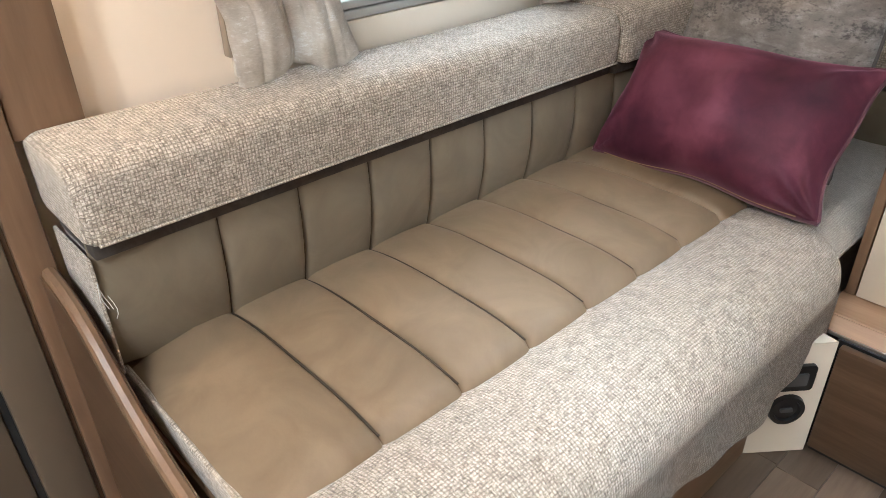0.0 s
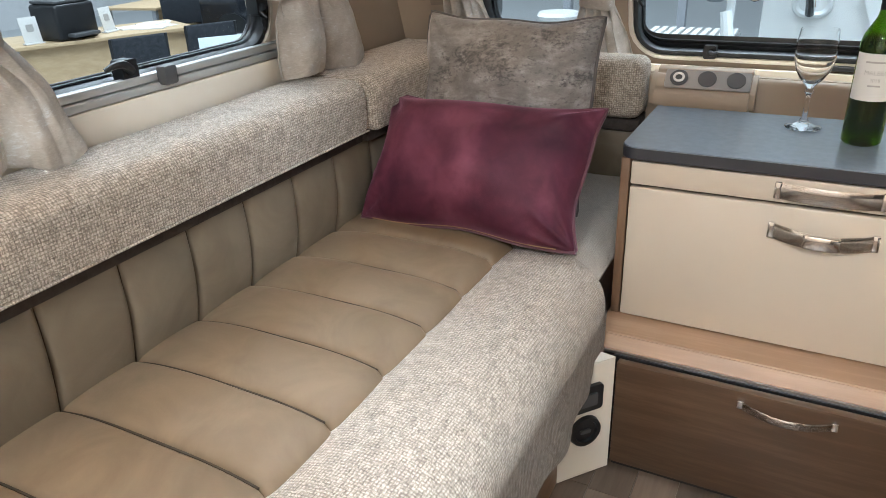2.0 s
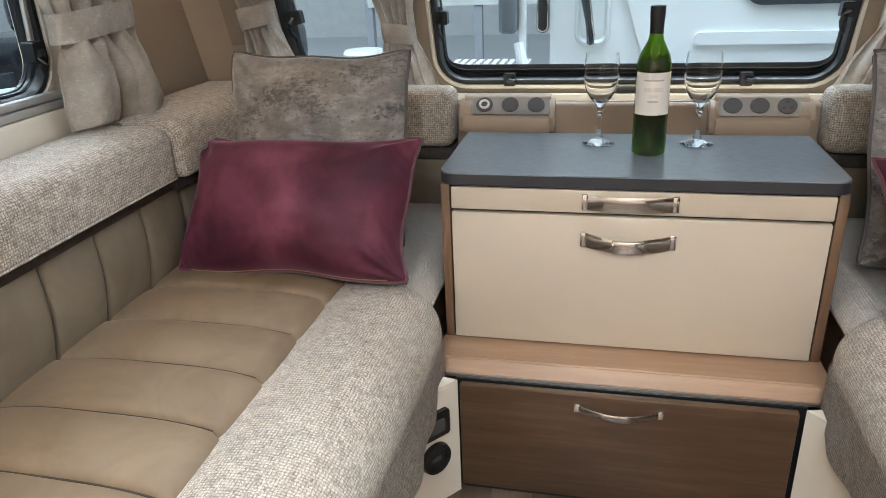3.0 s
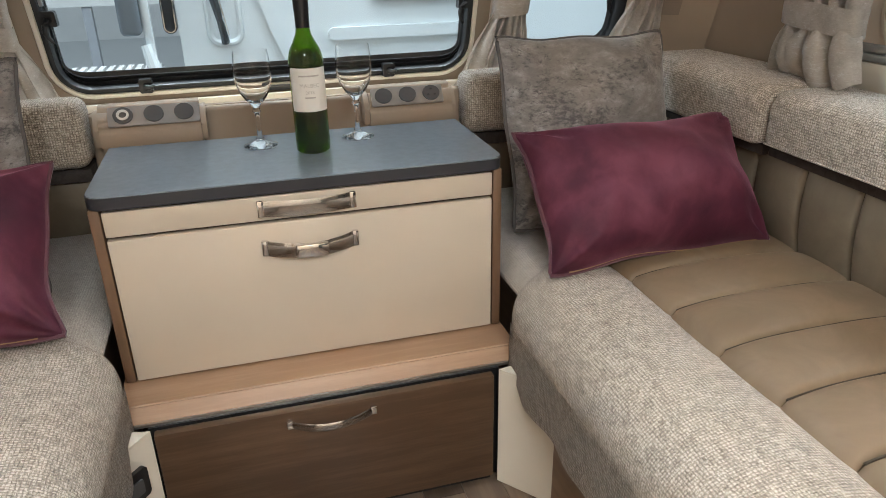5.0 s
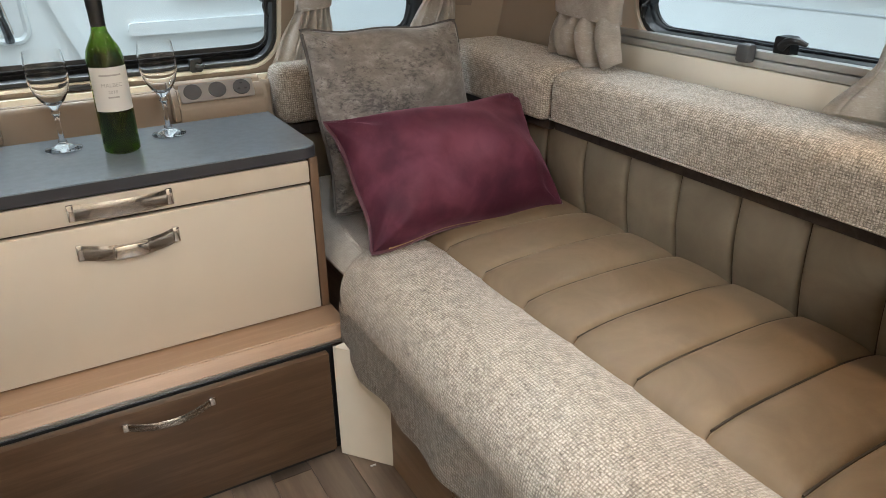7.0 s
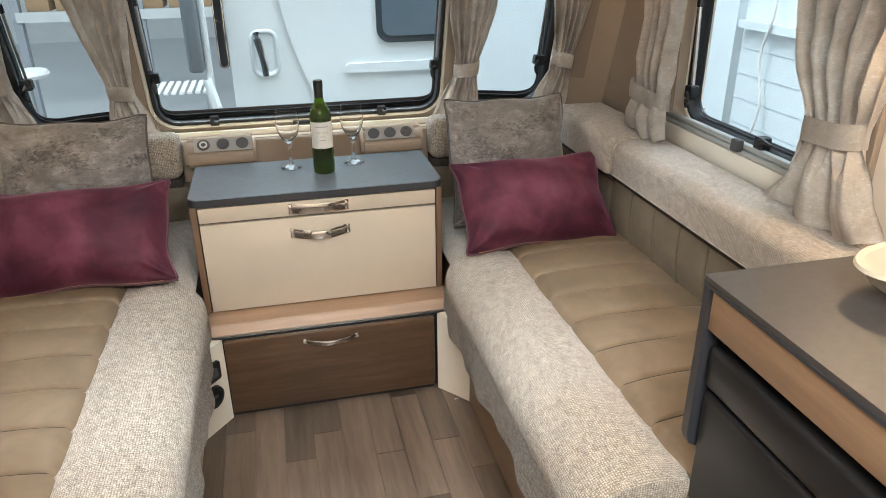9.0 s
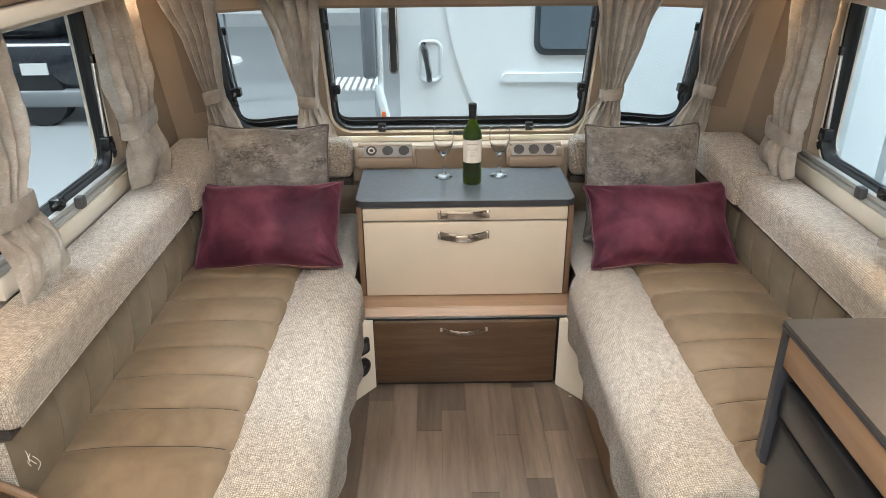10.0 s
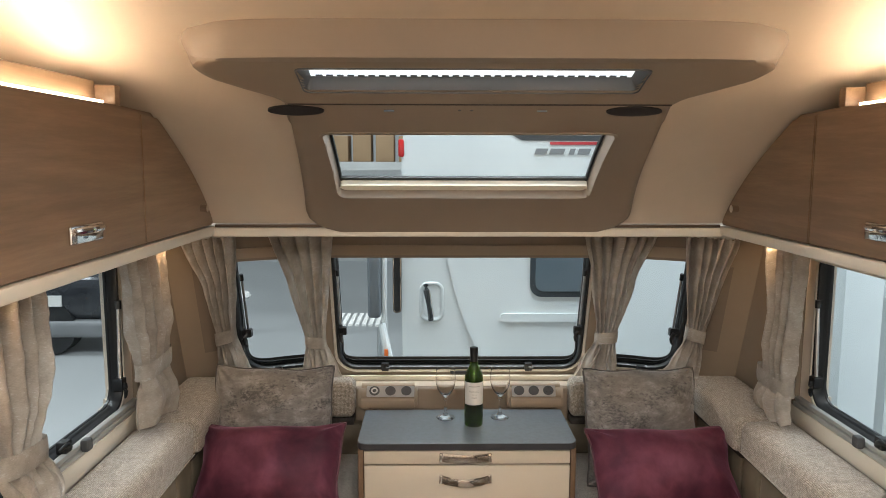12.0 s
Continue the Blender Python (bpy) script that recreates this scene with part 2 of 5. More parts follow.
# the same suede greyed and darkened, shading of upright panels put into colour
SUEDE_SHADED = napped("fawn_faux_suede_shaded", (0.140, 0.113, 0.077), (0.180, 0.147, 0.103), 9.0, 0.3, 0.6)
# near-black strips stand in for shadow gaps under bolsters; also the sunroof crease
BAND = napped("dark_line_brown", (0.035, 0.028, 0.024), (0.055, 0.045, 0.04), 60, 0.2)
PLUM = velvet("plum_velvet", (0.040, 0.008, 0.019), (0.078, 0.017, 0.034), (0.150, 0.041, 0.068), (0.85, 0.40, 0.58))
PLUM_PIPE = plain("plum_piping", (0.085, 0.022, 0.036), 0.75, sheen=0.4)
GOLD_CORD = plain("dull_gold_cord", (0.30, 0.20, 0.10), 0.7)
CRUSHED = crushed("crushed_grey_velvet")
GREY_PIPE = plain("grey_piping", (0.10, 0.09, 0.085), 0.7)
CLOTH = curtain_cloth("curtain_fabric")
BLACK = plain("black_plastic", (0.012, 0.012, 0.013), 0.38, vary=0.2)
RUBBER = plain("black_seal", (0.016, 0.017, 0.018), 0.45, vary=0.2)
CHROME = plain("chrome", (0.82, 0.80, 0.78), 0.08, 1.0, vary=0.01, relief=0.0)
SATIN = plain("satin_rail", (0.46, 0.46, 0.44), 0.38, 0.35, vary=0.04)
ALU = plain("brushed_aluminium", (0.52, 0.52, 0.52), 0.35, 1.0, vary=0.04)
GREYPL = plain("grey_plastic", (0.07, 0.07, 0.072), 0.5)
WHITEPL = plain("white_plastic", (0.74, 0.73, 0.70), 0.4, relief=0.02)
PANE = glass("window_acrylic", (0.90, 0.93, 0.93), 1.06)
CLEARGLASS = glass("clear_glass", (1, 1, 1), 1.26)
GREENGLASS = glass("green_bottle_glass", (0.28, 0.44, 0.045), 1.5)
LABEL = plain("paper_label", (0.72, 0.70, 0.66), 0.7, vary=0.03)
FOIL = plain("black_foil", (0.012, 0.013, 0.014), 0.35)
INK = plain("grey_ink", (0.42, 0.40, 0.37), 0.7)
LED = glow("warm_led", (1.0, 0.76, 0.54), 54.0)
GELCOAT = plain("white_gelcoat", (0.66, 0.70, 0.71), 0.18, vary=0.02, relief=0.0, coat=0.5)
FRIDGE = plain("fridge_black", (0.013, 0.013, 0.014), 0.3, vary=0.15)


# ---- mesh helpers ----
def box_uv(me):
    """UVs in metres, projected along each face's main axis."""
    n = len(me.polygons)
    if me.uv_layers or not n:
        return
    lay = me.uv_layers.new(name="metres")
    co = np.empty(len(me.vertices) * 3)
    me.vertices.foreach_get("co", co)
    co = co.reshape(-1, 3)
    vi = np.empty(len(me.loops), int)
    me.loops.foreach_get("vertex_index", vi)
    nor = np.empty(n * 3)
    me.polygons.foreach_get("normal", nor)
    ax = np.abs(nor.reshape(-1, 3)).argmax(1)
    tot = np.empty(n, int)
    me.polygons.foreach_get("loop_total", tot)
    lax = np.repeat(ax, tot)
    p = co[vi]
    u = np.where(lax == 0, p[:, 1], p[:, 0])
    v = np.where(lax == 2, p[:, 1], p[:, 2])
    lay.data.foreach_set("uv", np.stack([u, v], 1).ravel())


def part(name, bm, material, parent=None, label="", smooth=35):
    """Links a bmesh, in world metres, as one mesh object under a thing or part."""
    bmesh.ops.recalc_face_normals(bm, faces=bm.faces[:])
    me = bpy.data.meshes.new(name)
    bm.to_mesh(me)
    bm.free()
    if smooth:
        for p in me.polygons:
            p.use_smooth = True
        me.set_sharp_from_angle(angle=radians(smooth))
    box_uv(me)
    me.materials.append(material)
    ob = new(name, me)
    if parent is not None:
        ob.parent = parent
        ob.matrix_parent_inverse = world_of(parent).inverted()
    if label:
        ob["label"] = label
    return ob


def world_of(ob):
    m = ob.matrix_basis.copy()
    while ob.parent is not None:
        m = ob.parent.matrix_basis @ ob.matrix_parent_inverse @ m
        ob = ob.parent
    return m


def thing(name, at, label, category, group="", kind=""):
    ob = new(name)
    ob.empty_display_size = 0.05
    ob.matrix_basis = Matrix.Translation(at)
    return tagged(ob, label, category, group, kind)


def box(x0, x1, y0, y1, z0, z1, bev=0.0, seg=2, bm=None):
    bm = bm or bmesh.new()
    x0, x1 = min(x0, x1), max(x0, x1)
    r = bmesh.ops.create_cube(bm, size=1.0, matrix=Matrix.LocRotScale(((x0 + x1) / 2, (y0 + y1) / 2, (z0 + z1) / 2), None, (x1 - x0, y1 - y0, z1 - z0)))
    if bev > 0:
        es = list({e for v in r["verts"] for e in v.link_edges})
        bmesh.ops.bevel(bm, geom=es, offset=bev, segments=seg, affect="EDGES", profile=0.5)
    return bm


def cyl(p, q, r, r2=None, n=16, bm=None):
    bm = bm or bmesh.new()
    p, q = Vector(p), Vector(q)
    d = q - p
    m = Matrix.Translation((p + q) / 2) @ d.to_track_quat("Z", "Y").to_matrix().to_4x4()
    bmesh.ops.create_cone(bm, cap_ends=True, segments=n, radius1=r, radius2=r if r2 is None else r2, depth=d.length, matrix=m)
    return bm


def tube(pts, r, n=8, closed=False, bm=None):
    """A round bar along a line of points."""
    bm = bm or bmesh.new()
    pts = [Vector(p) for p in pts]
    k = len(pts)
    rings = []
    for i, p in enumerate(pts):
        a = pts[i - 1] if (i > 0 or closed) else p
        b = pts[(i + 1) % k] if (i < k - 1 or closed) else p
        t = (b - a).normalized()
        up = Vector((0, 0, 1)) if abs(t.z) < 0.9 else Vector((0, 1, 0))
        s = t.cross(up).normalized()
        w = s.cross(t)
        rr = r[i] if isinstance(r, (list, tuple)) else r
        rings.append([bm.verts.new(p + (s * math.cos(2 * math.pi * j / n) + w * math.sin(2 * math.pi * j / n)) * rr) for j in range(n)])
    for i in range(k if closed else k - 1):
        A, B = rings[i], rings[(i + 1) % k]
        for j in range(n):
            bm.faces.new((A[j], A[(j + 1) % n], B[(j + 1) % n], B[j]))
    if not closed:
        bm.faces.new(rings[0][::-1])
        bm.faces.new(rings[-1])
    return bm


def lathe(profile, at, n=40, bm=None, cap=False):
    """Turns (radius, height) points round an upright axis."""
    bm = bm or bmesh.new()
    rings = []
    for r, z in profile:
        if r < 1e-5:
            rings.append([bm.verts.new((at[0], at[1], at[2] + z))])
        else:
            rings.append([bm.verts.new((at[0] + r * math.cos(2 * math.pi * j / n), at[1] + r * math.sin(2 * math.pi * j / n), at[2] + z)) for j in range(n)])
    for A, B in zip(rings, rings[1:]):
        for j in range(n):
            a, b = j, (j + 1) % n
            if len(A) == 1 and len(B) > 1:
                bm.faces.new((A[0], B[a], B[b]))
            elif len(B) == 1 and len(A) > 1:
                bm.faces.new((A[a], A[b], B[0]))
            elif len(A) > 1:
                bm.faces.new((A[a], A[b], B[b], B[a]))
    return bm


def sheet(fn, nu, nv, bm=None, closed_u=False):
    """A grid surface from fn(u, v), u and v from 0 to 1, with UVs from its own lengths."""
    bm = bm or bmesh.new()
    g = [[bm.verts.new(fn(i / nu, j / nv)) for i in range(nu if closed_u else nu + 1)] for j in range(nv + 1)]
    for j in range(nv):
        for i in range(nu):
            i2 = (i + 1) % nu if closed_u else i + 1
            bm.faces.new((g[j][i], g[j][i2], g[j + 1][i2], g[j + 1][i]))
    return bm


def extrude_y(profile, ys, mapx=1, bm=None, caps=True, wave=None):
    """A closed (x, z) outline carried along y, with arc-length UVs."""
    bm = bm or bmesh.new()
    uv = bm.loops.layers.uv.verify()
    k = len(profile)
    arc = [0.0]
    for i in range(k):
        a, b = profile[i], profile[(i + 1) % k]
        arc.append(arc[-1] + math.hypot(a[0] - b[0], a[1] - b[1]))
    rows = []
    for y in ys:
        rows.append([bm.verts.new((mapx * (x + (wave(x, y, z)[0] if wave else 0)), y, z + (wave(x, y, z)[1] if wave else 0))) for x, z in profile])
    for (A, ya), (B, yb) in zip(zip(rows, ys), zip(rows[1:], ys[1:])):
        for i in range(k):
            j = (i + 1) % k
            f = bm.faces.new((A[i], A[j], B[j], B[i]))
            for lp, c in zip(f.loops, ((ya, arc[i]), (ya, arc[i + 1]), (yb, arc[i + 1]), (yb, arc[i]))):
                lp[uv].uv = c
    if caps:
        for R, y in ((rows[0], ys[0]), (rows[-1], ys[-1])):
            f = bm.faces.new(R)
            for lp in f.loops:
                lp[uv].uv = (lp.vert.co.x, lp.vert.co.z)
    return bm


def round_rect(x0, x1, z0, z1, r, n=6):
    """Outline points of a rounded rectangle; r: one radius, or four from lower left on."""
    rs = r if isinstance(r, (tuple, list)) else (r,) * 4
    out = []
    for (cx, cz, a0), q in zip((((x0, z0, 180)), ((x1, z0, 270)), ((x1, z1, 0)), ((x0, z1, 90))), rs):
        sx, sz = (1 if cx == x0 else -1), (1 if cz == z0 else -1)
        for i in range(n + 1):
            a = radians(a0 + 90 * i / n)
            out.append((cx + sx * q + q * math.cos(a), cz + sz * q + q * math.sin(a)))
    return out


def dense(loop, step=0.03):
    out = []
    for i, a in enumerate(loop):
        b = loop[(i + 1) % len(loop)]
        k = max(1, int(math.hypot(a[0] - b[0], a[1] - b[1]) / step))
        out += [(a[0] + (b[0] - a[0]) * t / k, a[1] + (b[1] - a[1]) * t / k) for t in range(k)]
    return out


def offset(loop, d):
    """Moves a counter-clockwise outline outwards by d."""
    out = []
    k = len(loop)
    for i in range(k):
        a, b = loop[i - 1], loop[(i + 1) % k]
        tx, tz = b[0] - a[0], b[1] - a[1]
        q = math.hypot(tx, tz) or 1
        out.append((loop[i][0] + tz / q * d, loop[i][1] - tx / q * d))
    return out


def ring_frame(loop, section, place, bm=None):
    """A frame round an outline: section is (outward, proud) points; place(u, v, h) gives the world point."""
    bm = bm or bmesh.new()
    loops = [[bm.verts.new(place(u, v, h)) for u, v in offset(loop, d)] for d, h in section]
    k = len(loop)
    for A, B in zip(loops, loops[1:] + loops[:1]):
        for i in range(k):
            j = (i + 1) % k
            bm.faces.new((A[i], A[j], B[j], B[i]))
    return bm


def inside_loop(loop, x, z):
    hit = False
    for i in range(len(loop)):
        (x1, z1), (x2, z2) = loop[i - 1], loop[i]
        if (z1 > z) != (z2 > z) and x < (x2 - x1) * (z - z1) / (z2 - z1) + x1:
            hit = not hit
    return hit


def pierced(u0, u1, v0, v1, step, holes, place, thick):
    """A wall sheet with thickness whose openings go through it."""
    nu, nv = round((u1 - u0) / step), round((v1 - v0) / step)
    bm = bmesh.new()
    keep = set()
    for i in range(nu):
        for j in range(nv):
            cu, cv = u0 + (i + 0.5) * (u1 - u0) / nu, v0 + (j + 0.5) * (v1 - v0) / nv
            if not any(inside_loop(h, cu, cv) for h in holes):
                keep.add((i, j))
    cache = {}

    def vert(i, j, s):
        if (i, j, s) not in cache:
            cache[i, j, s] = bm.verts.new(place(u0 + i * (u1 - u0) / nu, v0 + j * (v1 - v0) / nv, 0 if s == 0 else -thick))
        return cache[i, j, s]
    for i, j in keep:
        for s in (0, 1):
            bm.faces.new([vert(a, b, s) for a, b in ((i, j), (i + 1, j), (i + 1, j + 1), (i, j + 1))])
        for (di, dj), (p, q) in {(-1, 0): ((0, 0), (0, 1)), (1, 0): ((1, 0), (1, 1)), (0, -1): ((0, 0), (1, 0)), (0, 1): ((0, 1), (1, 1))}.items():
            if (i + di, j + dj) not in keep:
                bm.faces.new((vert(i + p[0], j + p[1], 0), vert(i + q[0], j + q[1], 0), vert(i + q[0], j + q[1], 1), vert(i + p[0], j + p[1], 1)))
    return bm


def filled(loop, place, h0, h1, bm=None):
    """A plate of an outline between two heights."""
    bm = bm or bmesh.new()
    A = [bm.verts.new(place(u, v, h0)) for u, v in loop]
    B = [bm.verts.new(place(u, v, h1)) for u, v in loop]
    bm.faces.new(A)
    bm.faces.new(B[::-1])
    for i in range(len(loop)):
        bm.faces.new((A[i - 1], A[i], B[i], B[i - 1]))
    return bm


def lerp_rows(rows, t):
    """Value between keyed rows (t, values...)."""
    if t <= rows[0][0]:
        return rows[0][1:]
    for a, b in zip(rows, rows[1:]):
        if t <= b[0]:
            f = (t - a[0]) / (b[0] - a[0])
            f = f * f * (3 - 2 * f) * 0.5 + f * 0.5
            return [p + (q - p) * f for p, q in zip(a[1:], b[1:])]
    return rows[-1][1:]


# ---- the caravan's shell ----
WALL, REAR, ROOF = 1.10, -3.0, 1.95


def front_y(x, z):
    """The raked front wall, its corners swept back."""
    a = max(0.0, abs(x) - 0.5)
    return 0.74 - 0.33 * (z - 0.70) - 0.30 * (a / 0.6) ** 2


def on_front(u, v, h):
    return (u, front_y(u, v) - h, v)


def on_left(u, v, h):
    return (-WALL + h, u, v)


def on_right(u, v, h):
    return (WALL - h, u, v)


# floor: vinyl planks laid along the aisle
floor_base = tagged(part("floor", box(-1.15, 1.15, REAR, 0.8, -0.06, -0.004), plain("floor_substrate", (0.10, 0.07, 0.05), 0.7)), "wood-effect vinyl floor laid in planks", "floor", kind="structure")

WIN_C = dense(round_rect(-0.525, 0.525, 0.715, 1.34, (0.075, 0.075, 0.05, 0.05)))
WIN_L = dense(round_rect(-0.905, -0.60, 0.735, 1.34, (0.10, 0.05, 0.05, 0.05)))
WIN_R = dense(round_rect(0.60, 0.905, 0.735, 1.34, (0.05, 0.10, 0.05, 0.05)))
WIN_SIDE = dense(round_rect(-0.80, -0.12, 0.845, 1.365, 0.075))
tagged(part("wall_front", pierced(-WALL, WALL, 0.40, 1.40, 0.02, (WIN_C, WIN_L, WIN_R), on_front, 0.05), TAN), "raked tan front wall with three windows", "wall", kind="structure")
for nm, fn in (("wall_left", on_left), ("wall_right", on_right)):
    tagged(part(nm, pierced(REAR, 0.56, 0.0, 1.95, 0.02, (WIN_SIDE,), fn, 0.05), CREAM_WALL), "cream wallboard side wall with a window", "wall", kind="structure")
tagged(part("wall_rear", box(-1.15, 1.15, REAR - 0.05, REAR, 0, 2.0), CREAM_WALL), "plain cream rear wall", "wall", kind="structure")
tagged(part("wall_front_lower", box(-1.1, 1.1, 0.80, 0.86, -0.05, 0.62), TAN), "plain tan lower front wall", "wall", kind="structure")

# roof lining: a swept front that curves up into the flat ceiling
SWEEP = [(0.03, 1.385), (0.015, 1.43), (-0.025, 1.475), (-0.085, 1.53), (-0.18, 1.60), (-0.27, 1.655), (-0.38, 1.715), (-0.46, 1.755), (-0.55, 1.805), (-0.66, 1.862), (-0.80, 1.915), (-1.0, 1.94), (-1.3, 1.948), (REAR, 1.95)]


def along(curve, t):
    """Point at share t of a polyline's length."""
    ls = [math.hypot(b[0] - a[0], b[1] - a[1]) for a, b in zip(curve, curve[1:])]
    s = t * sum(ls)
    for (a, b), q in zip(zip(curve, curve[1:]), ls):
        if s <= q or (a, b) == (curve[-2], curve[-1]):
            f = min(1, s / q)
            return (a[0] + (b[0] - a[0]) * f, a[1] + (b[1] - a[1]) * f)
        s -= q


def smooth_curve(curve, times=2):
    for _ in range(times):
        out = [curve[0]]
        for a, b in zip(curve, curve[1:]):
            out += [(0.75 * a[0] + 0.25 * b[0], 0.75 * a[1] + 0.25 * b[1]), (0.25 * a[0] + 0.75 * b[0], 0.25 * a[1] + 0.75 * b[1])]
        curve = out + [curve[-1]]
    return curve


SWEEP_S = smooth_curve(SWEEP)


def sweep_z(y):
    for a, b in zip(SWEEP_S, SWEEP_S[1:]):
        if b[0] <= y <= a[0]:
            return a[1] + (b[1] - a[1]) * (a[0] - y) / (a[0] - b[0])
    return SWEEP_S[-1][1] if y < SWEEP_S[-1][0] else SWEEP_S[0][1]


# the moulded sunroof surround stands proud of the lining
MOULD = smooth_curve([(0.015, 1.398), (-0.02, 1.445), (-0.065, 1.495), (-0.13, 1.55), (-0.22, 1.61), (-0.31, 1.66), (-0.41, 1.707), (-0.50, 1.757), (-0.58, 1.796), (-0.66, 1.825), (-0.75, 1.848)])
MLEN = sum(math.hypot(b[0] - a[0], b[1] - a[1]) for a, b in zip(MOULD, MOULD[1:]))


def mould_at(s):
    """Place and normal of the moulding at s metres up from its lower edge."""
    p = along(MOULD, min(1, max(0, s / MLEN)))
    q = along(MOULD, min(1, max(0, s / MLEN) + 0.01)) if s < MLEN * 0.98 else p
    o = along(MOULD, max(0, s / MLEN - 0.01))
    t = Vector((q[0] - o[0], q[1] - o[1])).normalized()
    return p, (-t.y, t.x)  # the normal looks up and forward


def on_mould(u, s, h):
    """h metres below the moulding's face, towards the lounge."""
    p, n = mould_at(s)
    sgn = 1 if n[1] > 0 else -1
    return (u, p[0] - sgn * n[0] * h, p[1] - sgn * n[1] * h)


def s_of_y(y):
    lo, hi = 0.0, MLEN
    for _ in range(40):
        m = (lo + hi) / 2
        if mould_at(m)[0][0] > y:
            lo = m
        else:
            hi = m
    return lo


S0, S1 = s_of_y(-0.092), s_of_y(-0.405)
SUN = dense(round_rect(-0.410, 0.370, S0, S1, (0.03, 0.03, 0.02, 0.02)))
SKY0, SKY1 = s_of_y(-0.588), s_of_y(-0.70)
VENT = dense(round_rect(-0.415, 0.365, SKY0, SKY1, 0.012))

CEIL_HOLE = dense(round_rect(-0.445, 0.40, -0.76, -0.02, 0.02))


def on_roof(u, v, h):
    return (u, v, sweep_z(v) - h)


tagged(part("ceiling", pierced(-WALL, WALL, REAR, 0.02, 0.02, (CEIL_HOLE,), on_roof, 0.03), CEIL), "cream ceiling lining sweeping down at the front", "ceiling", kind="structure")

surround = thing("sunroof_surround", (0, -0.4, 1.7), "taupe moulded surround of the front sunroof", "sunroof", kind="structure")


HALF = [(0.0, 0.44), (0.012, 0.475), (0.03, 0.505), (0.06, 0.525), (s_of_y(-0.30), 0.500), (s_of_y(-0.51), 0.480), (s_of_y(-0.55), 0.510), (s_of_y(-0.59), 0.575), (s_of_y(-0.64), 0.640), (s_of_y(-0.70), 0.678), (MLEN, 0.690)]


def mould_half(s):
    """Half width of the moulding along its height."""
    for (a, p), (b, q) in zip(HALF, HALF[1:]):
        if s <= b:
            r = max(0.0, 1 - (MLEN - s) / 0.13)
            return p + (q - p) * (s - a) / (b - a) - 0.11 * (1 - math.sqrt(max(0.0, 1 - r * r)))
    return HALF[-1][1] - 0.11


def mould_face(u, s):
    hw = mould_half(s)
    return hw * u


NS, NU = 66, 110
bm = bmesh.new()
grid = {}
for j in range(NS + 1):
    s = MLEN * j / NS
    for i in range(NU + 1):
        u = -1 + 2 * i / NU
        x = mould_face(u, s)
        edge = min(1.0, (1 - abs(u)) * mould_half(s) / 0.03)
        edge = math.sqrt(max(0, 1 - (1 - edge) ** 2))
        grid[i, j] = bm.verts.new(on_mould(x, s, 0.03 * edge - 0.012))
for j in range(NS):
    for i in range(NU):
        cs = MLEN * (j + 0.5) / NS
        cx = mould_face(-1 + 2 * (i + 0.5) / NU, cs)
        if not inside_loop(SUN, cx, cs) and not inside_loop(VENT, cx, cs):
            bm.faces.new((grid[i, j], grid[i + 1, j], grid[i + 1, j + 1], grid[i, j + 1]))
part("face_panel", bm, TAUPE, surround)
# lip that turns up to the ceiling round the sides and the rear
def plan(t):
    """Edge of the moulding in plan, t from -1 to 1, as (x, y, height of its face)."""
    k = abs(t)
    sgn = -1 if t < 0 else 1
    if k > 0.62:
        s = MLEN * (1 - (k - 0.62) / 0.38 * 0.42)
        p = on_mould(0, s, 0.016 - 0.028 * min(1.0, (k - 0.62) / 0.04))
        return (sgn * mould_half(s), p[1], p[2])
    x = (0.58 * k / 0.62)
    p = on_mould(0, MLEN, 0.016)
    return (sgn * x, p[1] - 0.03 * math.sqrt(max(0.0, 1 - (x / 0.58) ** 6)), p[2])


def lip(u, v):
    x, y, z = plan(2 * u - 1)
    top = sweep_z(min(y, 0.0)) + 0.012
    e = math.sin(v * math.pi / 2)
    return (x * (1 + 0.016 * e), y - 0.014 * e, z + (top - z) * v)


part("rear_lip", sheet(lip, 120, 10), TAUPE, surround)


def under(u, v):
    t = (2 * u - 1) * 0.62
    a = plan(t)
    p = on_mould(a[0], MLEN * 0.985, 0.0175)
    return (a[0] * (1 - 0.02 * v), a[1] + (p[1] - a[1]) * v, a[2] + (p[2] - a[2]) * v)


part("rear_edge", sheet(under, 60, 4), TAUPE, surround)
part("window_rim", ring_frame(SUN, [(-0.002, 0.021), (0.006, 0.021), (0.008, 0.014), (0.004, -0.05), (-0.003, -0.05), (-0.003, 0.014)], on_mould), TAUPE, surround, "taupe rim round the sunroof glass")
part("rim_ledge", filled(round_rect(-0.403, 0.363, S0 + 0.001, S0 + 0.026, 0.010, 4), on_mould, -0.010, -0.030), IVORY, surround, "cream ledge below the sunroof glass")
part("lower_seal", filled(round_rect(-0.400, 0.360, S0 + 0.0265, S0 + 0.038, 0.004, 3), on_mould, -0.030, -0.039), RUBBER, surround, "dark lower pane seal")
part("seal", ring_frame(offset(SUN, -0.012), [(0.0, -0.034), (0.007, -0.034), (0.007, -0.046), (0.0, -0.046)], on_mould), RUBBER, surround, "thin black window seal")
part("glass_pane", filled(offset(SUN, -0.002), on_mould, -0.040, -0.043), PANE, surround, "clear curved sunroof pane").visible_shadow = False
part("blind_frame", ring_frame(VENT, [(-0.012, -0.012), (0.006, 0.021), (0.010, 0.014), (0.0, -0.03), (-0.012, -0.03)], on_mould), GREYPL, surround, "dark grey frame of the roof blind")
part("blind", filled(offset(VENT, -0.008), on_mould, -0.014, -0.017), BLINDCLOTH, surround, "white pleated roof blind")
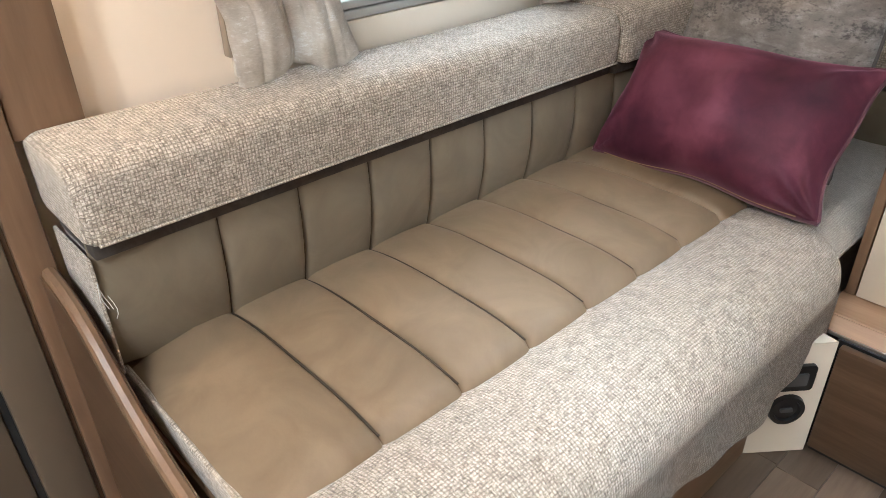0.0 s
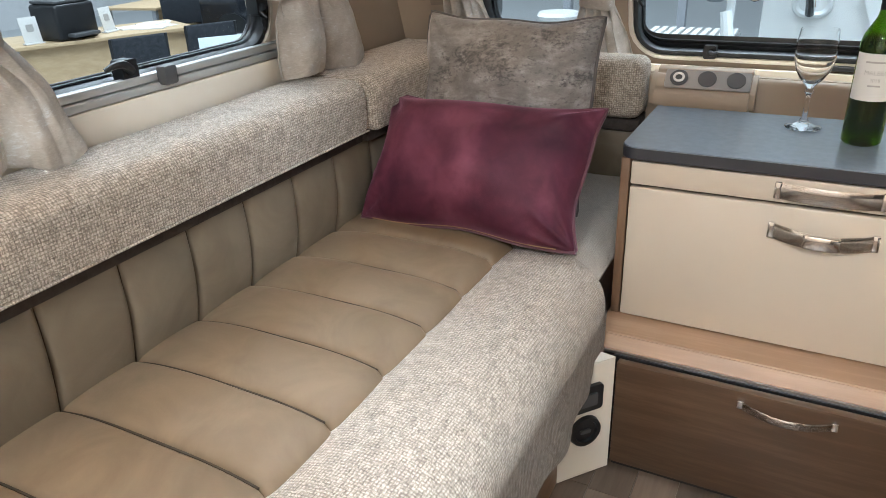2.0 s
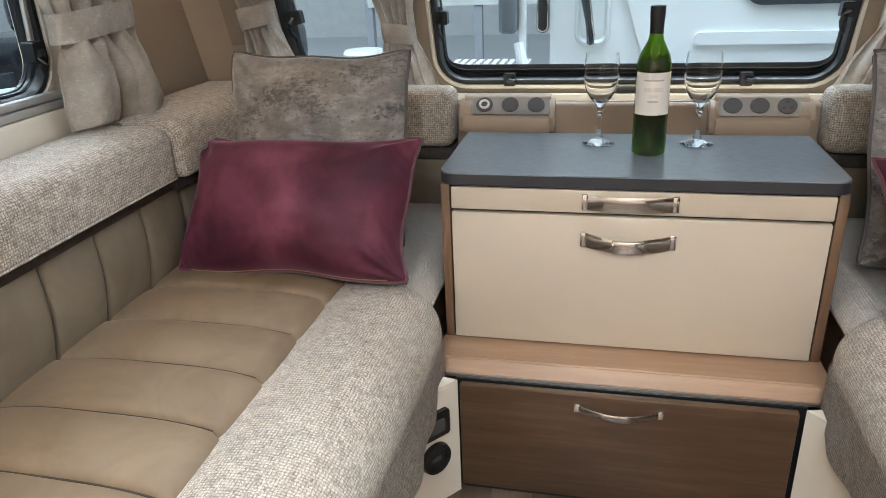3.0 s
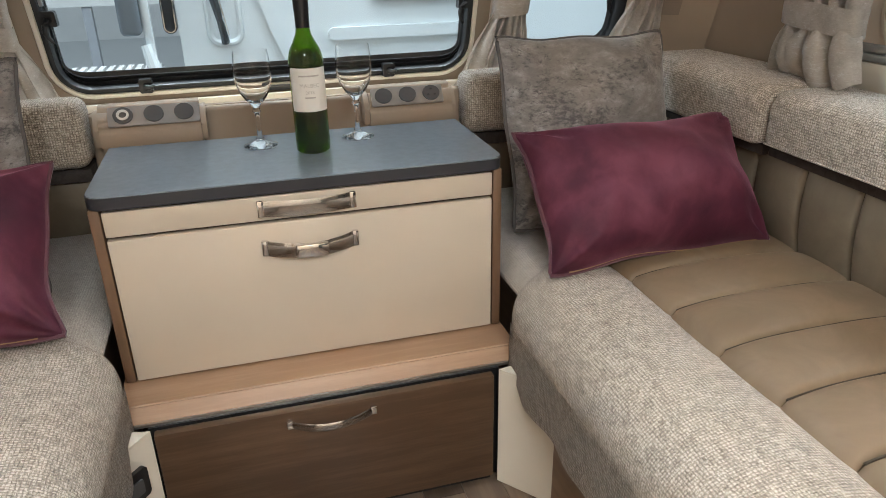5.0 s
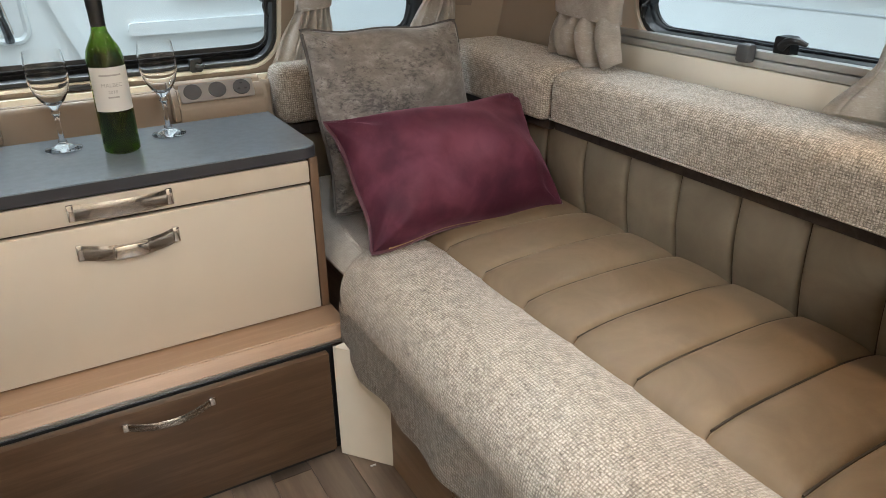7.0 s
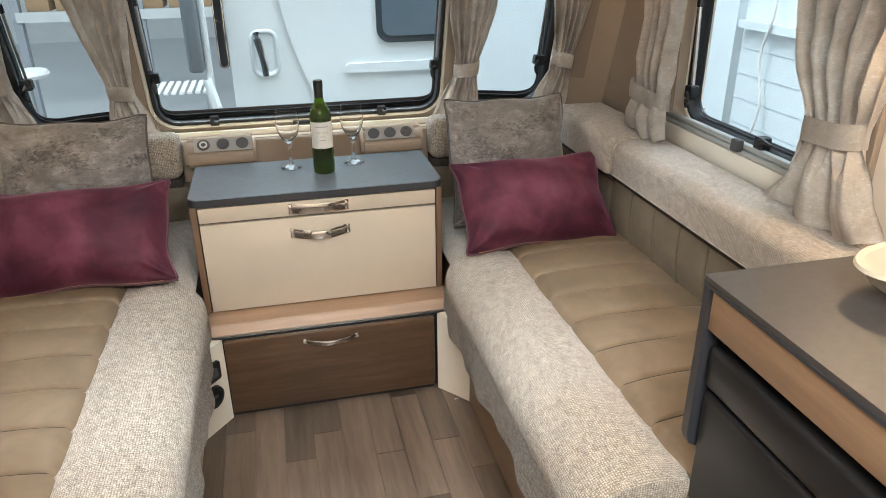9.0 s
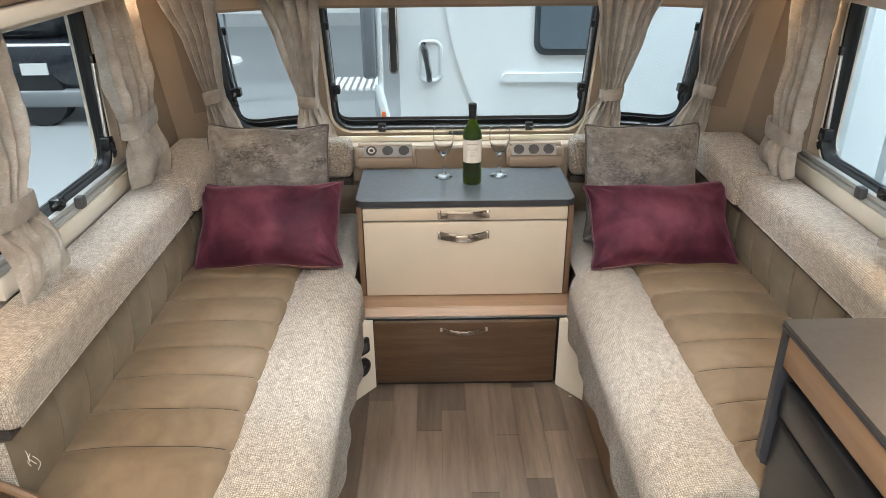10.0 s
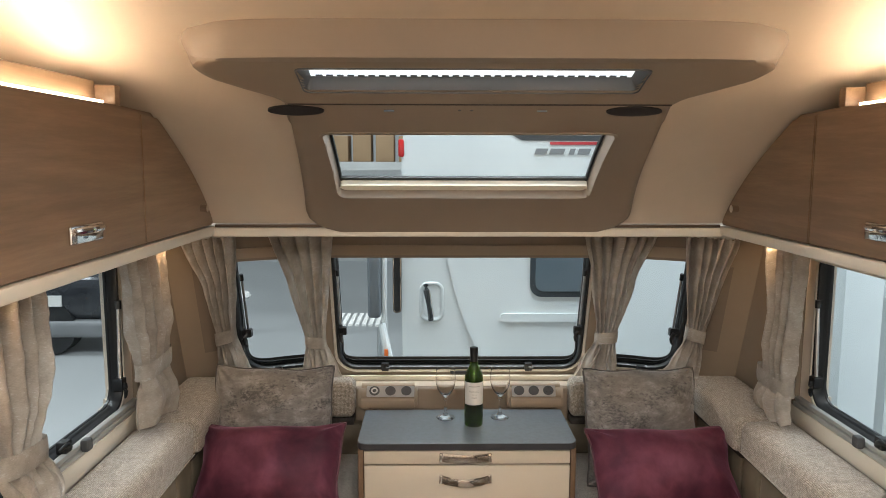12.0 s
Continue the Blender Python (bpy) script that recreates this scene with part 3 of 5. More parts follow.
for k in range(30):
    x = -0.395 + 0.74 * (k + 0.5) / 30
    part("blind_slot", filled([(x - 0.008, SKY0 + 0.016), (x + 0.008, SKY0 + 0.016), (x + 0.008, SKY0 + 0.022), (x - 0.008, SKY0 + 0.022)], on_mould, -0.0115, -0.0135), GREYPL, surround)
sc = s_of_y(-0.530)
part("crease", filled([(-0.47, sc - 0.0025), (0.47, sc - 0.0025), (0.47, sc + 0.0025), (-0.47, sc + 0.0025)], on_mould, 0.0175, 0.0195), BAND, surround, "dark line drawn along the crease of the moulding")
for x in (-0.455, 0.385):
    el = [(x + 0.07 * math.cos(a), sc - 0.028 + 0.022 * math.sin(a)) for a in [2 * math.pi * i / 28 for i in range(28)]]
    part("speaker_grille", filled(el, on_mould, 0.016, 0.021), BLACK, surround, "oval black speaker grille")
for x in (-0.225, 0.155):
    part("touch_light", filled(round_rect(x - 0.013, x + 0.013, sc - 0.030, sc - 0.022, 0.003), on_mould, 0.016, 0.021), CHROME, surround, "small chrome light switch")
for x in (-0.05, -0.02):
    el = [(x + 0.004 * math.cos(a), sc - 0.027 + 0.003 * math.sin(a)) for a in [2 * math.pi * i / 10 for i in range(10)]]
    part("screw_cap", filled(el, on_mould, 0.017, 0.0195), GREYPL, surround)

# ivory trim under the lockers and across the front
tagged(part("trim_front", box(-0.835, 0.835, 0.0, 0.05, 1.372, 1.402, 0.006), IVORY), "ivory trim rail across the front", "trim", kind="structure")
tagged(part("trim_front_shelf", box(-1.09, 1.09, 0.051, 0.50, 1.372, 1.392, 0.003), TAUPE), "taupe pelmet soffit over the front windows", "trim", kind="structure")
tagged(part("trim_front_groove", box(-0.825, 0.825, 0.004, 0.05, 1.4025, 1.412), DARKWALNUT), "dark joint above the front trim rail", "trim", kind="structure")
for s, nm in ((-1, "left"), (1, "right")):
    tagged(part("trim_" + nm, box(s * 0.825, s * 0.855, -2.6, 0.03, 1.378, 1.408, 0.006), IVORY), "ivory trim rail under the lockers", "trim", kind="structure")


# ---- overhead lockers ----
def locker(s):
    lk = thing("overhead_locker", (s * 0.95, -1.0, 1.40), "walnut-effect overhead locker with curved front end", "locker", "overhead lockers")
    # carcass end follows the swept lining
    prof = [(-2.6, 1.409)] + [(0.0, 1.409)] + [p for p in SWEEP_S if 1.415 < p[1] < 1.742]
    prof.append((-0.60, 1.745))
    prof.append((-2.6, 1.745))
    bm = bmesh.new()
    A = [bm.verts.new((s * 0.846, y, z - 0.0)) for y, z in prof]
    B = [bm.verts.new((s * 1.095, y, z - 0.0)) for y, z in prof]
    bm.faces.new(A)
    bm.faces.new(B[::-1])
    for i in range(len(prof)):
        bm.faces.new((A[i - 1], A[i], B[i], B[i - 1]))
    part("body", bm, WALNUT, lk)

    def plate(pr):
        b = bmesh.new()
        P = [b.verts.new((s * 0.846, y, z)) for y, z in pr]
        Q = [b.verts.new((s * 0.829, y, z)) for y, z in pr]
        b.faces.new(P)
        b.faces.new(Q[::-1])
        for i in range(len(pr)):
            b.faces.new((P[i - 1], P[i], Q[i], Q[i - 1]))
        bmesh.ops.recalc_face_normals(b, faces=b.faces[:])
        bmesh.ops.bevel(b, geom=[e for e in b.edges if all(abs(abs(v.co.x) - 0.829) < 1e-4 for v in e.verts)], offset=0.003, segments=2, affect="EDGES")
        return b
    top = [p for p in SWEEP_S if 1.418 < p[1] < 1.735 and p[0] > -0.535]
    end = [(-0.535, 1.412), (-0.004, 1.412)] + [(y - 0.012, z - 0.004) for y, z in top] + [(-0.535, 1.733)]
    d2 = part("end_door", plate(end), WALNUT, lk, "curved end panel of the locker")
    part("knob", cyl((s * 0.829, -0.115, 1.472), (s * 0.808, -0.115, 1.472), 0.010, 0.012, 16), CHROME, d2, "small chrome push knob")
    for y0, y1 in ((-1.17, -0.541), (-1.80, -1.176), (-2.43, -1.806)):
        d = part("door", plate([(y0, 1.412), (y1, 1.412), (y1, 1.735), (y0, 1.735)]), WALNUT, lk)
        c = y1 - 0.31
        part("handle_plate", box(s * 0.8285, s * 0.820, c - 0.068, c + 0.068, 1.452, 1.490, 0.004), CHROME, d, "polished chrome handle plate")
        part("handle_bar", tube([(s * 0.821, c - 0.06, 1.478), (s * 0.806, c - 0.03, 1.480), (s * 0.803, c, 1.480), (s * 0.806, c + 0.03, 1.480), (s * 0.821, c + 0.06, 1.478)], 0.008, 10), CHROME, d, "polished chrome bow handle")
    # set-back upper fascia with led strips before and above it
    part("upper_fascia", box(s * 0.895, s * 1.09, -2.6, -0.625, 1.746, 1.800, 0.003), WALNUT, lk, "set-back walnut fascia lit by strips")
    part("fascia_end", box(s * 0.85, s * 1.09, -0.624, -0.595, 1.746, 1.792, 0.003), WALNUT, lk)
    part("led_strip", box(s * 0.862, s * 0.878, -2.55, -0.66, 1.7465, 1.7525), LED, lk, "glowing warm white led strip")
    part("led_strip", box(s * 0.94, s * 0.956, -2.55, -0.66, 1.8005, 1.8065), LED, lk, "glowing warm white led strip")
    return lk


for s in (-1, 1):
    locker(s)
    for ly in (0.04, -1.0):
        tagged(part("puck_light", lathe([(0.0, 0.008), (0.032, 0.008), (0.034, 0.004), (0.034, 0.0), (0.028, -0.002), (0.0, -0.002)], (s * 1.0, ly, 1.371), 24), CHROME), "small round chrome puck light under the locker", "light", "puck lights")

# soffit that carries the puck lights
for s in (-1, 1):
    tagged(part("locker_soffit", box(s * 0.856, s * 1.095, -2.6, 0.045, 1.379, 1.4075), TAUPE), "taupe soffit under the lockers", "trim", kind="structure")


# ---- windows ----
def border(loop, low, place):
    """Printed border of a pane: a narrow band that widens to low metres along the bottom, with two raised ribs there."""
    v0 = min(v for _, v in loop)
    bm = bmesh.new()
    outer = offset(loop, -0.0135)
    rings = []
    for share, h in ((0.0, -0.030), (0.0, -0.016), (0.30, -0.011), (0.36, -0.019), (0.62, -0.014), (0.68, -0.021), (1.0, -0.023), (1.0, -0.030)):
        ring = []
        for (u, v), (p, q) in zip(outer, offset(loop, -0.0195)):
            e = max(0.0, 1 - (q - v0 - 0.0195) / 0.085) ** 2 * low * share
            ring.append(bm.verts.new(place(u + (p - u) * share, v + (q - v) * share + e, h)))
        rings.append(ring)
    k = len(outer)
    for A, B in zip(rings, rings[1:] + rings[:1]):
        for i in range(k):
            j = (i + 1) % k
            bm.faces.new((A[i], A[j], B[j], B[i]))
    return bm


def window(nm, loop, place, label, low=0.028):
    w = thing(nm, place(*[sum(c) / len(loop) for c in zip(*loop)], 0), label, "window", kind="structure")
    part("window_frame", ring_frame(loop, [(0.006, 0.004), (0.008, 0.009), (0.017, 0.008), (0.020, 0.001), (0.010, -0.05), (0.006, -0.05)], place), IVORY, w, "cream window rim")
    part("seal", ring_frame(loop, [(-0.013, -0.006), (-0.007, 0.007), (0.000, 0.008), (0.0055, 0.004), (0.0055, -0.030), (-0.013, -0.030)], place), RUBBER, w, "thick black rubber seal")
    part("acrylic_border", border(loop, low, place), BLACK, w, "black printed border of the acrylic pane")
    part("pane", filled(offset(loop, -0.016), place, -0.032, -0.035), PANE, w, "clear acrylic pane").visible_shadow = False
    return w


def latch(w, place, u, v, du, dv):
    """Black window catch: block on the frame and a curved lever. (du, dv): the way the lever points."""
    b = part("catch_block", filled(round_rect(u - 0.016, u + 0.016, v - 0.018, v + 0.018, 0.005, 3), place, 0.0, 0.026), BLACK, w, "black plastic window catch")
    pts = [place(u + du * t * 0.055 + dv * 0.012 * math.sin(t * 3.1), v + dv * t * 0.055 - du * 0.012 * math.sin(t * 3.1), 0.026 + 0.008 * math.sin(t * 3.1)) for t in (0, 0.25, 0.5, 0.75, 1.0)]
    part("lever", tube(pts, [0.009, 0.008, 0.007, 0.006, 0.004], 8), BLACK, b)
    return b


wc = window("window_1", WIN_C, on_front, "wide front window with rounded black seal")
wl = window("window_2", WIN_L, on_front, "narrow front side window with black seal")
wr = window("window_3", WIN_R, on_front, "narrow front side window with black seal")
for u in (-0.325, 0.30):
    latch(wc, on_front, u, 0.725, 0.35, 0.05)
for u, du in ((-0.50, 0), (0.50, 0)):
    latch(wc, on_front, u, 0.90, 0, -1)
latch(wl, on_front, -0.775, 0.728, 0.3, 0)
latch(wl, on_front, -0.872, 0.92, 0, -1)
latch(wl, on_front, -0.615, 0.905, 0, -1)
latch(wr, on_front, 0.775, 0.728, -0.3, 0)
latch(wr, on_front, 0.872, 0.92, 0, -1)
latch(wr, on_front, 0.615, 0.905, 0, -1)
# gas stays down the sides of the front panes
for w, u in ((wc, -0.508), (wc, 0.508), (wl, -0.868), (wr, 0.868)):
    part("stay", tube([on_front(u, 0.93, 0.012), on_front(u, 1.16, 0.012)], 0.005, 8), ALU, w, "slim metal window stay")
    part("stay_end", tube([on_front(u, 1.15, 0.012), on_front(u, 1.175, 0.012)], 0.008, 8), BLACK, w)
part("blind_catch", box(-0.035, 0.035, 0.722, 0.738, 0.690, 0.703, 0.003), BLACK, wc, "black blind catch on the sill")

for nm, place, s in (("window_4", on_left, -1), ("window_5", on_right, 1)):
    w = window(nm, WIN_SIDE, place, "side window with aluminium blind rail", 0.0)
    latch(w, place, -0.50, 0.868, -0.9, 0.15)
    latch(w, place, -0.155, 0.93, 0, -0.8)
    part("stay", tube([place(-0.16, 0.95, 0.016), place(-0.145, 1.17, 0.016)], 0.006, 8), ALU, w, "bright metal window stay")
    part("stay_end", tube([place(-0.146, 1.165, 0.016), place(-0.145, 1.19, 0.016)], 0.010, 8), BLACK, w)
    # blind cassette: bottom rail, side channels
    for z0, z1, d in ((0.826, 0.840, 0.036), (0.8415, 0.856, 0.030)):
        part("blind_rail", box(s * (WALL - 0.011), s * (WALL - d), -0.835, -0.065, z0, z1, 0.003), SATIN, w, "ribbed aluminium blind rail")
    part("rail_clip", box(s * (WALL - 0.03), s * (WALL - 0.054), -0.455, -0.425, 0.834, 0.868, 0.006), GREYPL, w, "grey blind clip")
    part("sill", box(s * WALL, s * (WALL - 0.036), -0.84, -0.045, 0.768, 0.8245, 0.004), IVORY, w, "cream window sill board")
    part("side_channel", box(s * (WALL - 0.011), s * (WALL - 0.03), -0.064, -0.045, 0.806, 1.33, 0.003), TAN, w, "tan blind side channel")
    part("side_channel", box(s * (WALL - 0.011), s * (WALL - 0.03), -0.856, -0.837, 0.806, 1.33, 0.003), TAN, w, "tan blind side channel")
    part("head_cassette", box(s * WALL, s * (WALL - 0.05), -0.84, -0.045, 1.315, 1.372, 0.006), IVORY, w, "cream blind cassette")

# blind cassette along the top of the front windows, and the sill rail under them
def front_strip(z0, z1, d0, d1, x0, x1, n=40):
    bm = bmesh.new()
    rows = []
    for i in range(n + 1):
        x = x0 + (x1 - x0) * i / n
        rows.append([bm.verts.new(on_front(x, z, d)) for z, d in ((z0, d0), (z0, d1), (z1, d1), (z1, d0))])
    for A, B in zip(rows, rows[1:]):
        for k in range(4):
            bm.faces.new((A[k], A[(k + 1) % 4], B[(k + 1) % 4], B[k]))
    bm.faces.new(rows[0])
    bm.faces.new(rows[-1][::-1])
    return bm


tagged(part("trim_blind_cassette", front_strip(1.243, 1.285, 0.011, 0.05, -0.99, 0.99), TAN), "tan blind cassette over the front windows", "trim", kind="structure")
tagged(part("trim_blind_cassette_rail", front_strip(1.232, 1.2425, 0.011, 0.045, -0.99, 0.99), TAUPE), "taupe blind rail over the front windows", "trim", kind="structure")
tagged(part("trim_blind_cassette_top", front_strip(1.286, 1.33, 0.011, 0.04, -0.99, 0.99), TAUPE), "taupe upper blind housing", "trim", kind="structure")
tagged(part("trim_front_sill", front_strip(0.660, 0.684, 0.011, 0.03, -0.62, 0.62), IVORY), "ivory sill rail below the front windows", "trim", kind="structure")
tagged(part("trim_front_sill_lower", front_strip(0.640, 0.658, 0.011, 0.04, -0.62, 0.62), TAUPE), "taupe sill rail below the front windows", "trim", kind="structure")
# corner pillars with a sunk panel
for s in (-1, 1):
    tagged(part("trim_pillar", box(s * 1.062, s * 1.098, 0.02, 0.05, 0.70, 1.37, 0.004), CREAM_WALL), "cream joint strip of the side wall", "trim", kind="structure")
    tagged(part("trim_wall_panel", box(s * 1.088, s * 1.099, 0.052, 0.54, 0.60, 1.37, 0.003), TAN), "tan side panel beside the front corner", "trim", kind="structure")
    bm = sheet(lambda u, v: on_front(s * (0.955 + 0.065 * u), 0.86 + 0.36 * v, 0.006), 4, 8)
    tagged(part("trim_corner_panel", bm, TAUPE), "taupe recessed corner panel", "trim", kind="structure")


# ---- benches ----
# dark cords in the seams stand in for the shade in each crease
SEAM_SHADE = plain("seam_crease_shade", (0.046, 0.033, 0.021), 0.8)
SEAMS = [-0.987 + 0.1355 * k for k in range(9)]


def groove(y):
    """0 in a seam, 1 on the crown between two."""
    if y < SEAMS[0]:
        d = SEAMS[0] - y
        return (1 - math.exp(-d / 0.0045)) * 0.68 + 0.32 * math.sin(min(1.0, d / 0.168) * math.pi) ** 0.7
    f = ((y - SEAMS[0]) / 0.1355) % 1.0
    d = min(f, 1 - f) * 0.1355
    return (1 - math.exp(-d / 0.0045)) * 0.68 + 0.32 * (1 - abs(2 * f - 1) ** 2)


def seam_steps(y0, y1):
    """Stations along y, crowded round the seams."""
    ys = {y0, y1}
    for c in SEAMS:
        for d in (0, 0.001, 0.0025, 0.0045, 0.007, 0.011, 0.017, 0.025, 0.036, 0.050, 0.0678):
            ys.update(v for v in (c - d, c + d) if y0 < v < y1)
    ys = sorted(ys)
    return [a for a, b in zip(ys, ys[1:] + [9]) if b - a > 0.0004]


def dome(u):
    """Crown of the seat from the backrest to the roll."""
    return 0.020 * (1 - abs(2 * u - 1) ** 3.2)


def bench(s):
    side = thing("bench_base", (s * 0.75, -0.6, 0.0), "walnut-effect bench base below the seat", "bench", "bench bases")
    part("front_panel", box(s * 0.402, s * 0.418, -1.165, -0.10, 0.004, 0.40), WALNUT, side)
    part("carcass", box(s * 0.419, s * 1.095, -1.165, 0.44, 0.004, 0.395), WALNUT, side)
    part("recessed_ring_pull", tube([(s * 0.400, -0.50 + 0.02 * math.cos(a), 0.155 + 0.02 * math.sin(a)) for a in [2 * math.pi * i / 20 for i in range(20)]], 0.004, 6, True), CHROME, side, "chrome ring pull")
    # seat cushion
    seat = thing("seat_cushion", (s * 0.7, -0.55, 0.396), "fawn suede channelled bench seat cushion with woven front roll", "cushion", "bench seat cushions")
    Y0, Y1 = -1.155, -0.085

    def top(u, v):
        y = st[round(v * (len(st) - 1))]
        x = 0.955 - (0.955 - 0.545) * u
        end = 0.03 * max(0, 1 - (y - Y0) / 0.03) ** 2
        z = 0.449 + 0.021 * groove(y) + dome(u) - end - 0.045 * max(0, (u - 0.93) / 0.07) ** 1.5 + 0.0015 * noise.noise((x * 9, y * 9, s))
        return (s * x, y, z)
    st = seam_steps(Y0, Y1)
    bm = sheet(top, 28, len(st) - 1)
    part("seat_panel", bm, SUEDE, seat, "fawn suede panel stitched in channels", 80)
    for c in SEAMS:
        if Y0 + 0.02 < c < Y1 - 0.02:
            line = []
            for i in range(25):
                u = 0.02 + 0.90 * i / 24
                x = 0.955 - 0.41 * u
                line.append((s * x, c, 0.4548 + dome(u)))
            part("seam", tube(line, 0.0025, 6), SEAM_SHADE, seat, "dark cord shading the stitched seam")
    roll = smooth_curve([(-0.600, 0.400), (-0.588, 0.434), (-0.566, 0.458), (-0.52, 0.474), (-0.46, 0.478), (-0.40, 0.466), (-0.358, 0.432), (-0.346, 0.39), (-0.352, 0.345), (-0.376, 0.318), (-0.40, 0.36), (-0.42, 0.40)], 2)
    ys = [Y0 + 0.012, Y0 + 0.018] + [Y0 + 0.02 + (0.0 - 0.05 - Y0 - 0.02) * i / 60 for i in range(61)]

    def wave(x, y, z):
        k = max(0.0, (y + 0.14) / 0.09)
        e = max(0.0, (Y0 + 0.05 - y) / 0.05)
        return (-0.05 * k * k * (1 if z < 0.47 and x > -0.5 else 0.2) - 0.012 * e * e + 0.002 * noise.noise((x * 6, y * 5, z * 6 + s)), -0.018 * k * k - 0.012 * e * e + 0.003 * noise.noise((x * 5 + 9, y * 4, s * 3)))
    part("front_roll", extrude_y(roll, ys, -s, wave=wave), TWEED, seat, "oatmeal woven front roll", 60)
    # loose woven skirt below the roll
    def skirt(u, v):
        y = -1.14 + 1.03 * u
        sway = 0.006 * math.sin(u * 17 + s) + 0.004 * math.sin(u * 41)
        x = 0.354 - 0.008 * v + sway * v + 0.012 * v * max(0.0, 1 - (1 - u) / 0.12)
        return (s * (x - 0.004), y, 0.372 - (0.118 + 0.008 * math.sin(u * 9 + 1)) * v)
    bm = sheet(skirt, 70, 8)
    bmesh.ops.solidify(bm, geom=bm.faces[:], thickness=0.004)
    part("skirt", bm, TWEED, seat, "woven skirt hanging below the roll", 60)
    part("end_facing", box(s * 0.60, s * 0.95, Y0 - 0.006, Y0 + 0.004, 0.398, 0.452, 0.004), TWEED, seat, "woven facing at the cushion end")
    # corner cushion beside the chest
    corner = thing("corner_cushion", (s * 0.66, 0.18, 0.396), "pale woven corner seat cushion beside the chest", "cushion", "corner cushions")

    def ctop(u, v):
        x = 0.385 + 0.55 * u
        y = -0.10 + 0.54 * v
        e = min(1.0, (x - 0.385) / 0.05)
        return (s * x, y, 0.455 - 0.05 * (1 - e) ** 2 + 0.004 * noise.noise((x * 8, y * 8, 2)))
    part("top_panel", sheet(ctop, 24, 24), CHENILLE, corner, "", 80)
    part("filling", box(s * 0.386, s * 0.93, -0.08, 0.435, 0.397, 0.404), CHENILLE, corner)
    # back cushion
    back = thing("back_cushion", (s * 0.97, -0.55, 0.45), "fawn suede channelled backrest cushion", "cushion", "back cushions")

    def face(u, v):
        y = bst[round(u * (len(bst) - 1))]
        z = 0.445 + 0.215 * v
        g = groove(y)
        x = 0.948 - 0.016 * v - 0.020 * (1 - (2 * v - 1) ** 2) * (0.35 + 0.65 * g) - 0.008 * g
        end = 0.02 * max(0, 1 - (y + 1.16) / 0.03) ** 2
        return (s * (x + end + 0.001 * noise.noise((y * 9, z * 9, s))), y, z)
    bst = seam_steps(-1.16, 0.02)
    part("front_panel", sheet(face, len(bst) - 1, 20), SUEDE_SHADED, back, "", 80)
    for c in SEAMS:
        if -1.13 < c < 0:
            part("seam", tube([(s * (0.948 - 0.016 * v - 0.020 * (1 - (2 * v - 1) ** 2) * 0.35 - 0.0014), c, 0.445 + 0.215 * v) for v in [i / 16 for i in range(17)]], 0.0016, 6), SEAM_SHADE, back, "thin dark cord shading the stitched back seam")
    part("end_gusset", box(s * 0.928, s * 1.06, -1.1665, -1.1610, 0.452, 0.640, 0.002), TWEED, back, "woven gusset at the cushion end")
    part("backing", box(s * 0.955, s * 1.06, -1.155, 0.01, 0.46, 0.655, 0.01), TWEED, back, "woven cushion side")
    # dark strip drawn for the shadow gap between backrest and bolster
    band = part("band", box(s * 0.917, s * 1.05, -1.158, -0.07, 0.640, 0.668, 0.003), BAND, back, "dark brown strip for the shadow gap below the bolster")
    # shelf bolster along the wall
    bol = thing("wall_bolster", (s * 1.0, -0.6, 0.66), "oatmeal woven bolster along the side wall", "bolster", "wall bolsters")
    def outline(x0, x1, z0, z1, r):
        return [(-x, z) for x, z in round_rect(x0, x1, z0, z1, r, 5)]

    def ease(y0, y1):
        def w(x, y, z):
            e = max(0.0, 1 - (y - y0) / 0.02, 1 - (y1 - y) / 0.02)
            return (-0.010 * e * e * (1 if x > -0.95 else 0) + 0.003 * noise.noise((x * 4, y * 4, z * 5 + s)), -0.008 * e * e * (1 if z > 0.72 else -1) + 0.003 * noise.noise((x * 5, y * 3.5, 7 + s)))
        return w
    def ysteps(a, b):
        return [a, a + 0.004, a + 0.01] + [a + 0.02 + (b - a - 0.04) * i / 40 for i in range(41)] + [b - 0.01, b - 0.004, b]
    pr = outline(0.890, 1.062, 0.667, 0.778, (0.012, 0.02, 0.02, 0.035))
    part("cover", extrude_y(pr, ysteps(-1.168, -0.075), -s, wave=ease(-1.168, -0.075)), TWEED, bol, "", 60)
    part("edge_seam", tube([(s * 0.8905, -1.155 + 1.07 * i / 30, 0.672) for i in range(31)], 0.0022, 6), TWEED, bol, "corded lower seam")
    cb = thing("corner_bolster", (s * 0.98, 0.17, 0.66), "oatmeal woven corner bolster", "bolster", "corner bolsters")
    pr = outline(0.880, 1.075, 0.664, 0.784, (0.012, 0.02, 0.02, 0.04))
    part("cover", extrude_y(pr, ysteps(-0.070, 0.40), -s, wave=ease(-0.070, 0.40)), TWEED, cb, "", 60)
    part("band", box(s * 0.905, s * 1.05, -0.066, 0.39, 0.640, 0.662, 0.003), BAND, cb, "dark brown strip for the shadow gap below the bolster")
    part("lower_panel", box(s * 0.925, s * 1.05, -0.066, 0.39, 0.45, 0.639, 0.012), SUEDE_SHADED, cb, "fawn suede lower panel")
    fb = thing("front_bolster", (s * 0.65, 0.44, 0.60), "oatmeal woven bolster on the front wall", "bolster", "front bolsters")
    part("cover", box(s * 0.425, s * 0.875, 0.39, 0.50, 0.610, 0.755, 0.028, 4), TWEED, fb)
